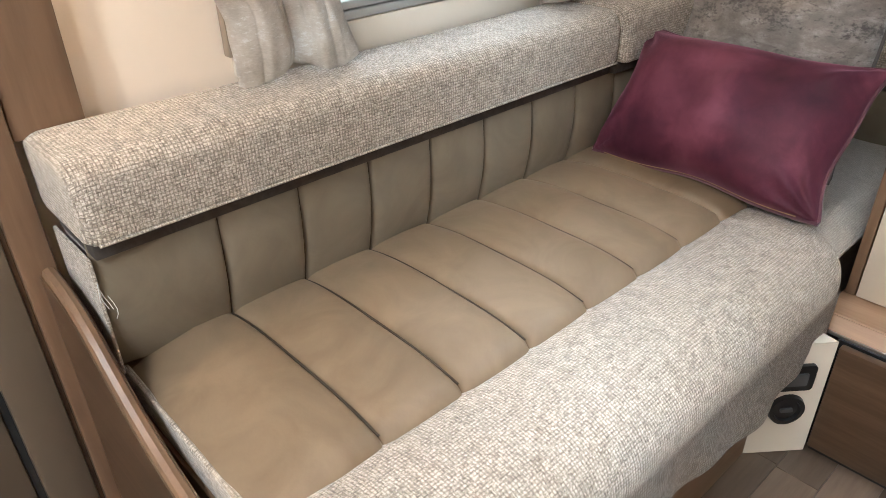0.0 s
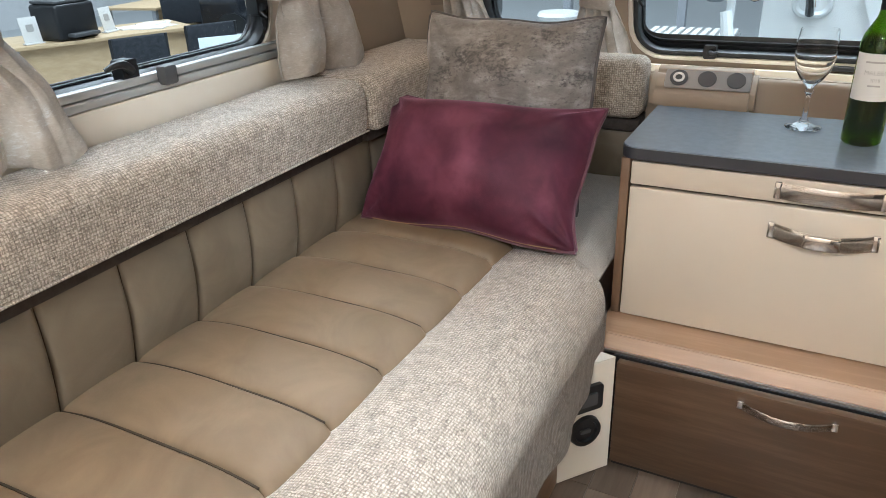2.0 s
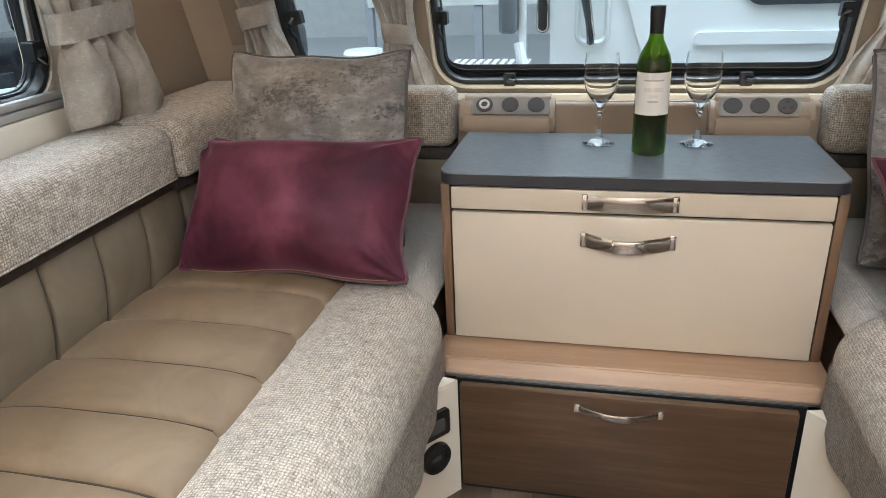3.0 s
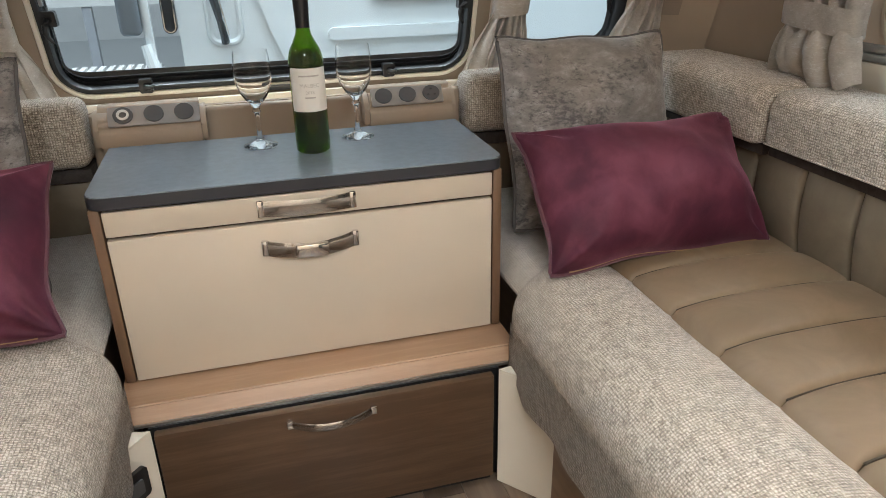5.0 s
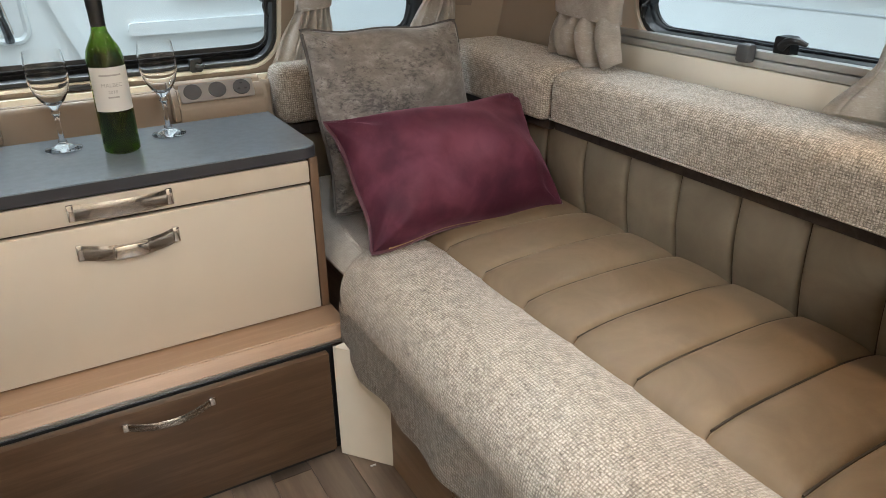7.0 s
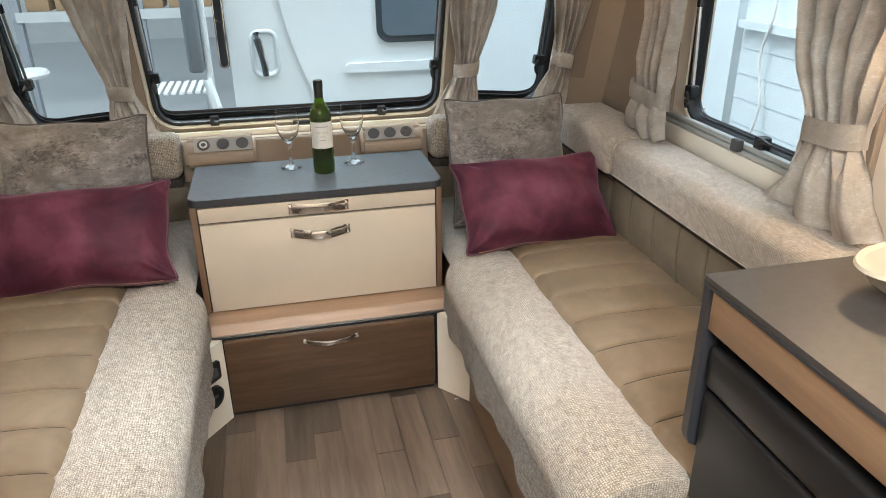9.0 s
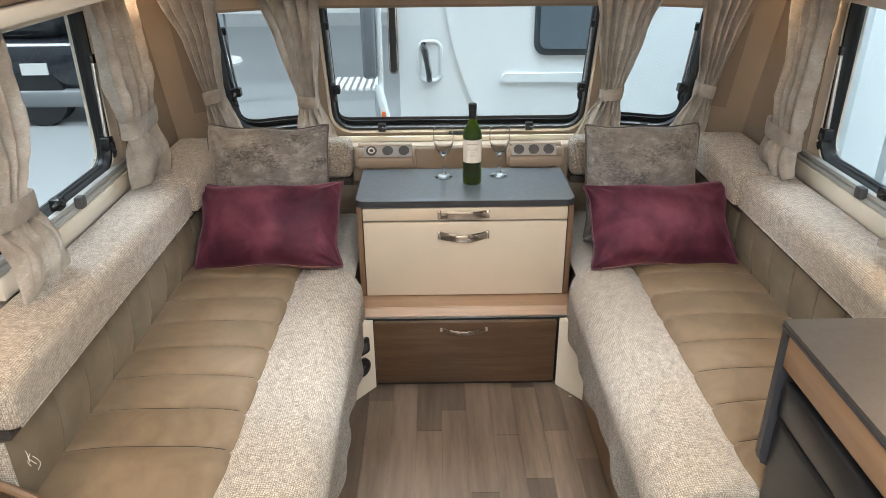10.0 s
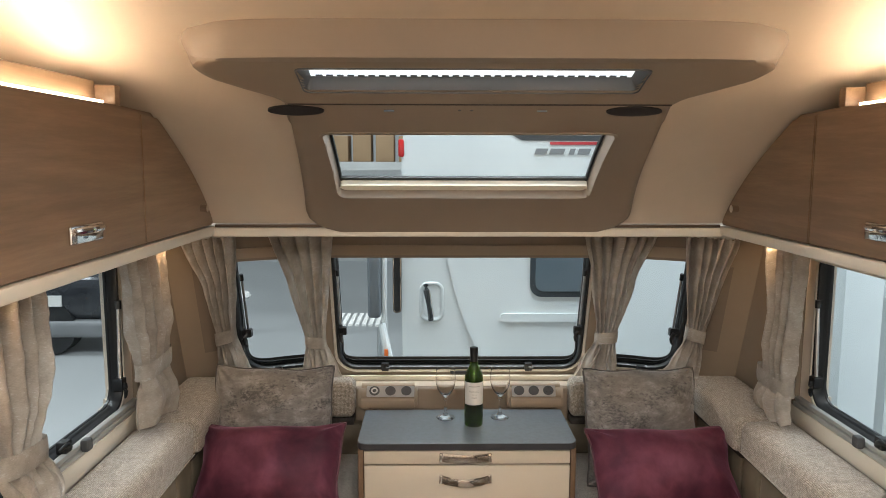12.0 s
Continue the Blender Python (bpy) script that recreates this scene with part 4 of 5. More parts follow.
    part("band", box(s * 0.43, s * 0.875, 0.405, 0.50, 0.580, 0.609, 0.003), BAND, fb, "dark brown strip for the shadow gap below the bolster")
    part("lower_panel", box(s * 0.395, s * 0.875, 0.415, 0.50, 0.45, 0.579, 0.012), SUEDE_SHADED, fb, "fawn suede lower panel")


bench(-1)
bench(1)


# ---- scatter cushions ----
def pillow(name, label, centre, xaxis, yaxis, w, h, t, material, pipe, seed, group, ears=0.06, slump=0.0, zip_edge=False):
    """A stuffed square: pinched corners, sides drawn in, soft creases, corded edge."""
    th = thing(name, centre, label, "cushion", group)
    X = Vector(xaxis).normalized()
    Y = (Vector(yaxis) - X * Vector(yaxis).dot(X)).normalized()
    Z = X.cross(Y)
    C = Vector(centre)

    def edge(u, v):
        px = u * w / 2 * (1 - ears * (1 - v * v))
        py = v * h / 2 * (1 - ears * (1 - u * u)) - slump * (1 - u * u) * (v + 1) / 2
        tip = 0.004 * (abs(u) * abs(v)) ** 9
        px += 0.004 * math.sin(v * 5 + seed) * abs(u) ** 6
        py += 0.0035 * math.sin(u * 6 + seed * 2) * abs(v) ** 6
        return px - math.copysign(tip, u), py - math.copysign(tip, v)

    def pt(u, v, sgn):
        px, py = edge(u, v)
        body = max(0.0, (1 - abs(u) ** 2.4) * (1 - abs(v) ** 2.4)) ** 0.52
        crease = 0.024 * noise.noise((px * 6 + seed, py * 7, sgn * 2.0)) + 0.009 * noise.noise((px * 15, py * 17 + seed, 3.0))
        rim = max(0.0, 1 - max(abs(u), abs(v)) ** 10)
        fold = 0.0
        for k, (cu, cv) in enumerate(((-1, -1), (1, -1), (1, 1), (-1, 1))):
            du, dv = (u - cu) * w / 2, (v - cv) * h / 2
            r = math.hypot(du, dv)
            a = math.atan2(abs(dv), abs(du) + 1e-6)
            fold += 0.010 * math.exp(-((r - 0.05) / 0.045) ** 2) * math.sin(a * (7 + k % 2 * 2) + seed + k)
        pucker = 0.0025 * math.exp(-(1 - max(abs(u), abs(v))) / 0.10) * math.sin((u * w + v * h) * 120 + seed)
        return C + X * px + Y * py + Z * sgn * (t / 2 * body + (crease * (0.4 + body) + fold + pucker) * rim)

    n = 60
    bm = bmesh.new()
    for sgn in (1, -1):
        sheet(lambda a, b: pt(math.sin((2 * a - 1) * math.pi / 2), math.sin((2 * b - 1) * math.pi / 2), sgn), n, n, bm)
    bmesh.ops.remove_doubles(bm, verts=bm.verts[:], dist=0.0004)
    part("cover", bm, material, th, "", 80)
    loop = []
    for k in range(160):
        a = k / 160 * 4
        q, f = int(a), a - int(a)
        u, v = ((2 * f - 1, -1), (1, 2 * f - 1), (1 - 2 * f, 1), (-1, 1 - 2 * f))[q]
        px, py = edge(u, v)
        loop.append(C + X * px + Y * py)
    part("piping", tube(loop, 0.0048, 7, True), pipe, th, "corded piped edge")
    if zip_edge:
        low = [p + Z * 0.007 + Y * 0.002 for p in loop[3:38]]
        part("zip", tube(low, 0.0026, 6), GOLD_CORD, th, "dull gold zip along the lower edge")
    return th


grey_l = pillow("scatter_cushion", "large square crushed grey velvet cushion leaning in the corner", (-0.697, 0.175, 0.668), (0.42, -0.03, 0.0), (-0.01, 0.13, 0.40), 0.440, 0.430, 0.17, CRUSHED, GREY_PIPE, 1.0, "grey cushions", 0.055, 0.006)
grey_r = pillow("scatter_cushion", "large square crushed grey velvet cushion leaning in the corner", (0.645, 0.180, 0.660), (0.42, 0.06, -0.015), (-0.02, 0.13, 0.39), 0.435, 0.415, 0.16, CRUSHED, GREY_PIPE, 4.0, "grey cushions", 0.055, 0.0)
plum_l = pillow("scatter_cushion", "oblong plum velvet cushion resting against the grey one", (-0.660, -0.040, 0.602), (0.48, -0.02, 0.012), (0.0, 0.17, 0.215), 0.502, 0.300, 0.225, PLUM, PLUM_PIPE, 7.0, "plum cushions", 0.095, 0.0, True)
plum_r = pillow("scatter_cushion", "oblong plum velvet cushion resting against the grey one", (0.655, -0.045, 0.590), (0.47, 0.02, -0.005), (0.0, 0.17, 0.195), 0.500, 0.300, 0.225, PLUM, PLUM_PIPE, 11.0, "plum cushions", 0.095, 0.0, True)
tagged(part("care_label", box(-0.775, -0.715, -0.178, -0.150, 0.4725, 0.4737), WHITEPL), "small white fabric care label on the seat", "label")
tagged(part("tag", box(0.845, 0.875, 0.293, 0.297, 0.645, 0.675), BLACK), "small black sewn tag on the grey cushion", "label")


# ---- curtains ----
def curtain(name, label, rows, place, folds, depth, seed, tie, low_folds=3):
    """Gathered curtain: rows are (height, near edge, far edge); tie is the height of its band."""
    th = thing(name, place((rows[0][1] + rows[0][2]) / 2, rows[-1][0], 0.02), label, "curtain", "curtains")
    top, low = rows[0][0], rows[-1][0]
    keyed = [(top - z, a, b) for z, a, b in rows]
    rnd = random.Random(seed)
    ph = [rnd.uniform(0, 6.28) for _ in range(6)]

    def pleat(u, n):
        """Rounded crests with narrow valleys, from -1 to 1."""
        q = u + 0.030 * math.sin(5.1 * u + ph[2]) + 0.018 * math.sin(11.3 * u + ph[1])
        return 2 * abs(math.sin(math.pi * (n * q + ph[3] / 6.28))) ** 0.62 - 1

    def pt(u, v):
        d = (top - low) * v
        a, b = lerp_rows(keyed, d)
        z = top - d
        under = max(0.0, min(1.0, (tie - z) / max(0.02, tie - low)))
        k = min(1.0, under * 2.2)
        k = k * k * (3 - 2 * k)
        f = (1 - k) * pleat(u, folds) + k * (0.8 * pleat(u + 0.05, low_folds) + 0.12 * pleat(u, folds))
        amp = depth * (0.50 + 0.50 * min(1, abs(z - tie) / 0.10)) * (0.85 + 0.15 * math.sin(v * 5 + ph[4]))
        head = math.exp(-d / 0.022)
        amp *= 1 - 0.45 * head
        puff = 0.030 * math.sin(math.pi * under) ** 0.8 * math.sin(math.pi * u) ** 0.6
        ragged = (0.010 * math.sin(u * 8 + ph[5]) - 0.014 * math.sin(math.pi * u)) * under ** 2 + 0.004 * head * math.sin(u * 60 + ph[0])
        uu = a + (b - a) * (u + 0.018 * math.cos(2 * math.pi * folds * u + ph[3]) + 0.02 * math.sin(z * 22 + ph[5]) * (0.5 - u))
        crumple = 0.006 * noise.noise((u * 5 + seed, z * 14, seed)) + 0.003 * noise.noise((u * 14, z * 38, seed * 3.0))
        return place(uu, z + ragged, 0.052 + depth * 0.9 + amp * f + puff + crumple)
    bm = sheet(pt, 130, 90)
    bmesh.ops.solidify(bm, geom=bm.faces[:], thickness=0.0025)
    part("cloth", bm, CLOTH, th, "", 70)
    # tie band
    a, b = lerp_rows(keyed, top - tie)
    c, hw = (a + b) / 2, abs(b - a) / 2 + 0.004

    def tb(u, v):
        t = 2 * math.pi * u
        x = c + hw * math.copysign(abs(math.cos(t)) ** 0.7, math.cos(t))
        h = 0.056 + depth * 0.9 + (depth * 0.55 + 0.014) * math.copysign(abs(math.sin(t)) ** 0.7, math.sin(t))
        return place(x, tie - 0.026 + 0.052 * v + 0.008 * math.cos(t) * (1 if seed % 2 else -1), h + 0.002 * math.sin(v * 3.1))
    bm = sheet(tb, 40, 4, closed_u=True)
    bmesh.ops.solidify(bm, geom=bm.faces[:], thickness=0.003)
    part("tie_band", bm, CLOTH, th, "stitched fabric tie-back", 70)
    part("header_tape", filled([(rows[0][1] + 0.004, top - 0.004), (rows[0][2] - 0.004, top - 0.004), (rows[0][2] - 0.004, top + 0.012), (rows[0][1] + 0.004, top + 0.012)], place, 0.054, 0.058), WHITEPL, th, "white gathered heading tape")
    return th


LBL = "silver-flecked taupe curtain gathered in a fabric tie-back"
curtain("curtain", LBL, [(1.335, -1.02, -0.856), (1.15, -0.975, -0.873), (0.938, -0.955, -0.896), (0.80, -0.958, -0.855), (0.70, -0.95, -0.815)], on_front, 5, 0.032, 1, 0.935)
curtain("curtain", LBL, [(1.335, -0.750, -0.508), (1.123, -0.688, -0.536), (0.872, -0.641, -0.565), (0.75, -0.665, -0.520), (0.655, -0.685, -0.485)], on_front, 5, 0.034, 2, 0.872)
curtain("curtain", LBL, [(1.335, 0.480, 0.745), (1.143, 0.521, 0.693), (0.896, 0.563, 0.643), (0.75, 0.500, 0.660), (0.645, 0.455, 0.675)], on_front, 6, 0.034, 3, 0.892)
curtain("curtain", LBL, [(1.335, 0.833, 0.995), (1.166, 0.854, 0.967), (0.937, 0.891, 0.945), (0.80, 0.845, 0.950), (0.705, 0.800, 0.952)], on_front, 5, 0.032, 4, 0.937)
curtain("curtain", LBL, [(1.36, -0.265, 0.030), (1.15, -0.235, 0.037), (0.98, -0.182, 0.028), (0.88, -0.185, 0.070), (0.79, -0.180, 0.115)], on_left, 3.5, 0.036, 5, 0.978, 2)
curtain("curtain", LBL, [(1.36, -1.02, -0.690), (1.15, -0.99, -0.700), (0.985, -0.925, -0.748), (0.88, -0.888, -0.700), (0.795, -0.885, -0.668)], on_left, 4.5, 0.038, 6, 0.985, 1.3)
curtain("curtain", LBL, [(1.36, -0.188, 0.078), (1.15, -0.165, 0.035), (0.895, -0.140, 0.050), (0.85, -0.165, 0.068), (0.79, -0.180, 0.075)], on_right, 4, 0.034, 7, 0.905, 3)
curtain("curtain", LBL, [(1.36, -1.00, -0.640), (1.15, -0.92, -0.675), (0.985, -0.885, -0.735), (0.88, -0.935, -0.710), (0.792, -0.985, -0.640)], on_right, 5, 0.036, 8, 0.985, 3)


# ---- chest of drawers ----
def bow_handle(parent, x, y, z, half, bow, height, name="handle", boss=False, dip=0.006):
    """A polished strap that bows out and down between its fixings."""
    def pt(u, v):
        t = 2 * u - 1
        yy = y - 0.004 - bow * (1 - t * t)
        zz = z - dip * (1 - t * t) + (v - 0.5) * height * (0.96 + 0.04 * t * t)
        return (x + half * t, yy - 0.0022 * math.sin(math.pi * v) ** 0.5, zz)
    bm = sheet(pt, 30, 6)
    bmesh.ops.solidify(bm, geom=bm.faces[:], thickness=0.004)
    h = part(name, bm, CHROME, parent, "polished chrome bow handle", 60)
    for t in (-1, 1):
        part("fixing", box(x + half * t - 0.006, x + half * t + 0.006, y - 0.008, y + 0.001, z - height / 2, z + height / 2, 0.002), CHROME, h)
    if boss:
        part("push_catch", box(x - 0.03, x + 0.03, y - bow - 0.016, y - bow - 0.004, z - 0.016, z + 0.010, 0.004), CHROME, h, "raised chrome push catch")
    return h


chest = thing("chest_of_drawers", (0, 0.1, 0.0), "cream and walnut front chest with slate-grey top", "chest")
for s in (-1, 1):
    part("side_panel", box(s * 0.353, s * 0.371, 0.004, 0.415, 0.303, 0.646, 0.002), WALNUT_Z, chest, "walnut side panel")
part("carcass", box(-0.352, 0.352, 0.022, 0.41, 0.303, 0.645), DARKWALNUT, chest)
part("flap_door", box(-0.350, 0.350, 0.0, 0.018, 0.306, 0.590, 0.003), CHESTCREAM, chest, "cream drop-down flap")
part("top_drawer", box(-0.350, 0.350, 0.0, 0.018, 0.596, 0.642, 0.003), CHESTCREAM, chest, "shallow cream top drawer")
flap = bow_handle(chest, -0.006, -0.001, 0.545, 0.083, 0.020, 0.030, boss=True)
bow_handle(chest, -0.006, -0.001, 0.621, 0.083, 0.010, 0.031, dip=0.0015)
# worktop with rounded front corners
out = round_rect(-0.374, 0.374, -0.006, 0.325, (0.035, 0.035, 0.004, 0.004), 8)
part("worktop_core", filled(out, lambda u, v, h: (u, v, h), 0.648, 0.6690), WORKTOP_EDGE, chest, "dark edge of the top")
out2 = offset(out, -0.0015)
part("worktop", filled(out2, lambda u, v, h: (u, v, h), 0.6692, 0.6715), WORKTOP, chest, "slate-grey laminate top")
# ledge and lower drawer
bm = bmesh.new()
pr = [(-0.078, 0.302), (0.40, 0.302), (0.40, 0.272), (-0.095, 0.272)]
A = [bm.verts.new((-0.378 if i in (0, 1) else -0.362, y, z)) for i, (y, z) in enumerate(pr)]
B = [bm.verts.new((0.378 if i in (0, 1) else 0.362, y, z)) for i, (y, z) in enumerate(pr)]
bm.faces.new(A)
bm.faces.new(B[::-1])
for i in range(4):
    bm.faces.new((A[i - 1], A[i], B[i], B[i - 1]))
bmesh.ops.recalc_face_normals(bm, faces=bm.faces[:])
bmesh.ops.bevel(bm, geom=bm.edges[:], offset=0.003, segments=2, affect="EDGES")
part("ledge", bm, WALNUT_X, chest, "light walnut ledge with a chamfered front")
part("light_strip", box(-0.352, 0.352, -0.101, -0.096, 0.270, 0.2755), ALU, chest, "thin bright strip under the ledge")
part("lower_carcass", box(-0.330, 0.330, -0.104, 0.40, 0.004, 0.2695), BLACK, chest)
part("lower_drawer", box(-0.3195, 0.3135, -0.127, -0.108, 0.018, 0.267, 0.003), DARKWALNUT, chest, "dark walnut lower drawer")
bow_handle(chest, -0.008, -0.128, 0.243, 0.078, 0.020, 0.017)
part("plinth", box(-0.318, 0.312, -0.112, -0.104, 0.001, 0.017), BLACK, chest)


def corner_panel(s):
    """Cream splayed panel between drawer and bench."""
    p = thing("corner_post", (s * 0.365, -0.18, 0), "cream splayed corner post between chest and bench" + (" with two sockets" if s < 0 else ""), "post", "corner posts")
    a, b = Vector((s * 0.3225, -0.127)), Vector((s * 0.405, -0.228))
    n = Vector((s * (b - a).y * s, -s * (b - a).x * s)).normalized()
    if n.y > 0:
        n = -n
    q = [a, b, Vector((s * 0.42, -0.20)), Vector((s * 0.36, -0.12))]
    bm = bmesh.new()
    P = [bm.verts.new((v.x, v.y, 0.003)) for v in q]
    Q = [bm.verts.new((v.x, v.y, 0.275)) for v in q]
    bm.faces.new(P)
    bm.faces.new(Q)
    for i in range(4):
        bm.faces.new((P[i - 1], P[i], Q[i], Q[i - 1]))
    part("board", bm, IVORY, p)
    part("cap", filled([(v.x, v.y) for v in q], lambda u, v, h: (u, v, h), 0.2755, 0.280), IVORY, p)
    if s > 0:
        return
    d = (b - a).normalized()

    def place(u, v, h):
        c = a + d * u + n * h
        return (c.x, c.y, v)
    L = (b - a).length
    sw = part("switch_plate", filled(round_rect(L / 2 - 0.036, L / 2 + 0.036, 0.172, 0.232, 0.008, 4), place, 0.0, 0.008), BLACK, p, "black socket plate with grey flap")
    part("flap", filled(round_rect(L / 2 - 0.020, L / 2 + 0.020, 0.188, 0.216, 0.003, 3), place, 0.009, 0.013), GREYPL, sw, "dark grey hinged flap")
    ring = [(L / 2 + 0.034 * math.cos(t), 0.122 + 0.034 * math.sin(t)) for t in [2 * math.pi * i / 32 for i in range(32)]]
    so = part("round_socket", ring_frame(ring, [(-0.010, 0.002), (-0.008, 0.010), (0.0, 0.010), (0.002, 0.001)], place), BLACK, p, "round black mains socket")
    part("well", filled(offset(ring, -0.009), place, 0.001, 0.003), BLACK, so)
    part("earth_clip", filled(round_rect(L / 2 - 0.012, L / 2 + 0.012, 0.117, 0.125, 0.002, 2), place, 0.003, 0.008), GREYPL, so)


corner_panel(-1)
corner_panel(1)

# ---- dashboard moulding behind the chest ----
dash = thing("front_dashboard", (0, 0.5, 0.6), "tan moulded dashboard with two socket pods", "dashboard", kind="structure")
part("back_panel", box(-0.43, 0.43, 0.46, 0.50, 0.45, 0.715, 0.012, 3), TAN, dash)
bm = bmesh.new()
q = [(0.47, 0.716), (0.74, 0.655), (0.74, 0.63), (0.47, 0.69)]
A = [bm.verts.new((-0.60, y, z)) for y, z in q]
B = [bm.verts.new((0.60, y, z)) for y, z in q]
bm.faces.new(A)
bm.faces.new(B)
for i in range(4):
    bm.faces.new((A[i - 1], A[i], B[i], B[i - 1]))
part("shelf", bm, TAN, dash)
for x0, x1, tag in ((-0.412, -0.178, "left"), (0.178, 0.402, "right")):
    bm = bmesh.new()
    pr = [(0.405, 0.640), (0.398, 0.690), (0.428, 0.732), (0.47, 0.738), (0.47, 0.640)]
    A = [bm.verts.new((x0, y, z)) for y, z in pr]
    B = [bm.verts.new((x1, y, z)) for y, z in pr]
    bm.faces.new(A)
    bm.faces.new(B)
    for i in range(5):
        bm.faces.new((A[i - 1], A[i], B[i], B[i - 1]))
    bmesh.ops.recalc_face_normals(bm, faces=bm.faces[:])
    bmesh.ops.bevel(bm, geom=bm.edges[:], offset=0.012, segments=4, affect="EDGES")
    pod = part("socket_pod", bm, TAN, dash, "tan raised socket pod", 60)
    dy, dz = 0.030, 0.042
    q = math.hypot(dy, dz)
    ty, tz = dy / q, dz / q
    px0, px1 = ((-0.378, -0.190) if x0 < 0 else (0.195, 0.368))

    def place(u, v, h, ty=ty, tz=tz):
        return (u, 0.399 + ty * v - tz * h, 0.692 + tz * v + ty * h)
    pl = part("socket_plate", filled(round_rect(px0, px1, 0.004, 0.048, 0.004, 3), place, 0.0, 0.005), ALU, pod, "satin chrome triple socket plate")
    for k in range(3):
        c = px0 + (px1 - px0) * (k + 0.5) / 3
        loop = [(c + 0.0205 * math.cos(t), 0.0275 + 0.0185 * math.sin(t)) for t in [2 * math.pi * i / 28 for i in range(28)]]
        part("socket_cap", filled(loop, place, 0.0052, 0.009), GREYPL, pl, "round grey socket cap")
        if (x0 < 0 and k == 0):
            small = [(c + 0.011 * math.cos(t), 0.0275 + 0.010 * math.sin(t)) for t in [2 * math.pi * i / 20 for i in range(20)]]
            part("socket_hole", ring_frame(small, [(-0.003, 0.009), (-0.003, 0.012), (0.002, 0.012), (0.002, 0.009)], place), WHITEPL, pl, "aerial socket ring")
        if (x0 > 0 and k == 2):
            for ox, oz in ((0, 0.009), (-0.008, -0.005), (0.008, -0.005)):
                part("pin_hole", filled(round_rect(c + ox - 0.003, c + ox + 0.003, 0.0275 + oz - 0.002, 0.0275 + oz + 0.002, 0.001, 2), place, 0.0092, 0.0098), BLACK, pl)


# ---- bottle and glasses ----
TOP = 0.6722
BX, BY = 0.030, 0.165
bottle = thing("wine_bottle", (BX, BY, TOP), "green glass wine bottle with cream label, mostly full", "bottle")
prof = [(0.0, 0.012), (0.018, 0.008), (0.031, 0.0), (0.0365, 0.004), (0.0372, 0.012), (0.0372, 0.165), (0.0365, 0.180), (0.0325, 0.196), (0.0235, 0.211), (0.0165, 0.224), (0.0142, 0.236), (0.0140, 0.262), (0.0152, 0.270), (0.0152, 0.284), (0.0135, 0.287)]
prof = [(r * 0.9, z) for r, z in prof]
inner = [(max(0, r - 0.0025), z) for r, z in prof[::-1]]
inner[-1] = (0.0, 0.016)
part("glass_body", lathe(prof + inner, (BX, BY, TOP), 48), GREENGLASS, bottle, "green glass")
wine = [(0.0, 0.0165), (0.033, 0.0165), (0.0338, 0.02), (0.0338, 0.165), (0.033, 0.178), (0.029, 0.194), (0.0, 0.194)]
part("wine", lathe([(r * 0.895, z) for r, z in wine], (BX, BY, TOP), 40), glass("red_wine", (0.10, 0.16, 0.015), 1.33), bottle, "dark wine inside")
part("capsule", lathe([(0.0132, 0.236), (0.0135, 0.262), (0.0144, 0.270), (0.0144, 0.286), (0.0, 0.288)], (BX, BY, TOP), 32), FOIL, bottle, "black foil capsule")


def wrap(u0, u1, z0, z1, r, mat_, nm, lab=""):
    a0, a1 = u0 / r, u1 / r
    bm = sheet(lambda u, v: (BX + r * math.sin(a0 + (a1 - a0) * u), BY - r * math.cos(a0 + (a1 - a0) * u), TOP + z0 + (z1 - z0) * v), 40, 2)
    return part(nm, bm, mat_, bottle, lab)


label = wrap(-0.042, 0.042, 0.084, 0.166, 0.0339, LABEL, "label", "cream paper label")


def lettering(text, size, z, r):
    cu = bpy.data.curves.new("lettering", "FONT")
    cu.body, cu.size, cu.align_x, cu.resolution_u = text, size, "CENTER", 3
    tmp = bpy.data.objects.new("lettering", cu)
    scene.collection.objects.link(tmp)
    me = bpy.data.meshes.new_from_object(tmp.evaluated_get(bpy.context.evaluated_depsgraph_get()))
    bpy.data.objects.remove(tmp)
    for v in me.vertices:
        a = v.co.x / r
        v.co = (BX + r * math.sin(a), BY - r * math.cos(a), TOP + z + v.co.y)
    me.materials.append(INK)
    ob = new("lettering", me)
    ob.parent = label
    ob.matrix_parent_inverse = world_of(label).inverted()
    return ob


lettering("MALBEC", 0.0105, 0.130, 0.0343)
lettering("2018", 0.0085, 0.118, 0.0343)
for z, hw in ((0.150, 0.020), (0.1095, 0.010)):
    part("print_line", sheet(lambda u, v: (BX + 0.0343 * math.sin((2 * u - 1) * hw / 0.0343), BY - 0.0343 * math.cos((2 * u - 1) * hw / 0.0343), TOP + z + 0.003 * v), 10, 1), INK, label)


def wine_glass(x, y):
    g = thing("wine_glass", (x, y, TOP), "clear stemmed wine glass, empty", "glass", "wine glasses")
    outer = [(0.0, 0.0), (0.0325, 0.0), (0.0335, 0.0018), (0.022, 0.005), (0.010, 0.011), (0.0050, 0.022), (0.0042, 0.045), (0.0046, 0.066), (0.0085, 0.072), (0.0055, 0.079), (0.0115, 0.087), (0.0215, 0.098), (0.030, 0.113), (0.0352, 0.132), (0.0363, 0.150), (0.0352, 0.170), (0.0328, 0.190)]
    inn = [(0.0316, 0.190), (0.034, 0.170), (0.0350, 0.150), (0.0339, 0.132), (0.0287, 0.114), (0.020, 0.1005), (0.010, 0.092), (0.0, 0.089)]
    outer, inn = [[(r * (1.02 if z < 0.02 else 1.02), z) for r, z in q] for q in (outer, inn)]
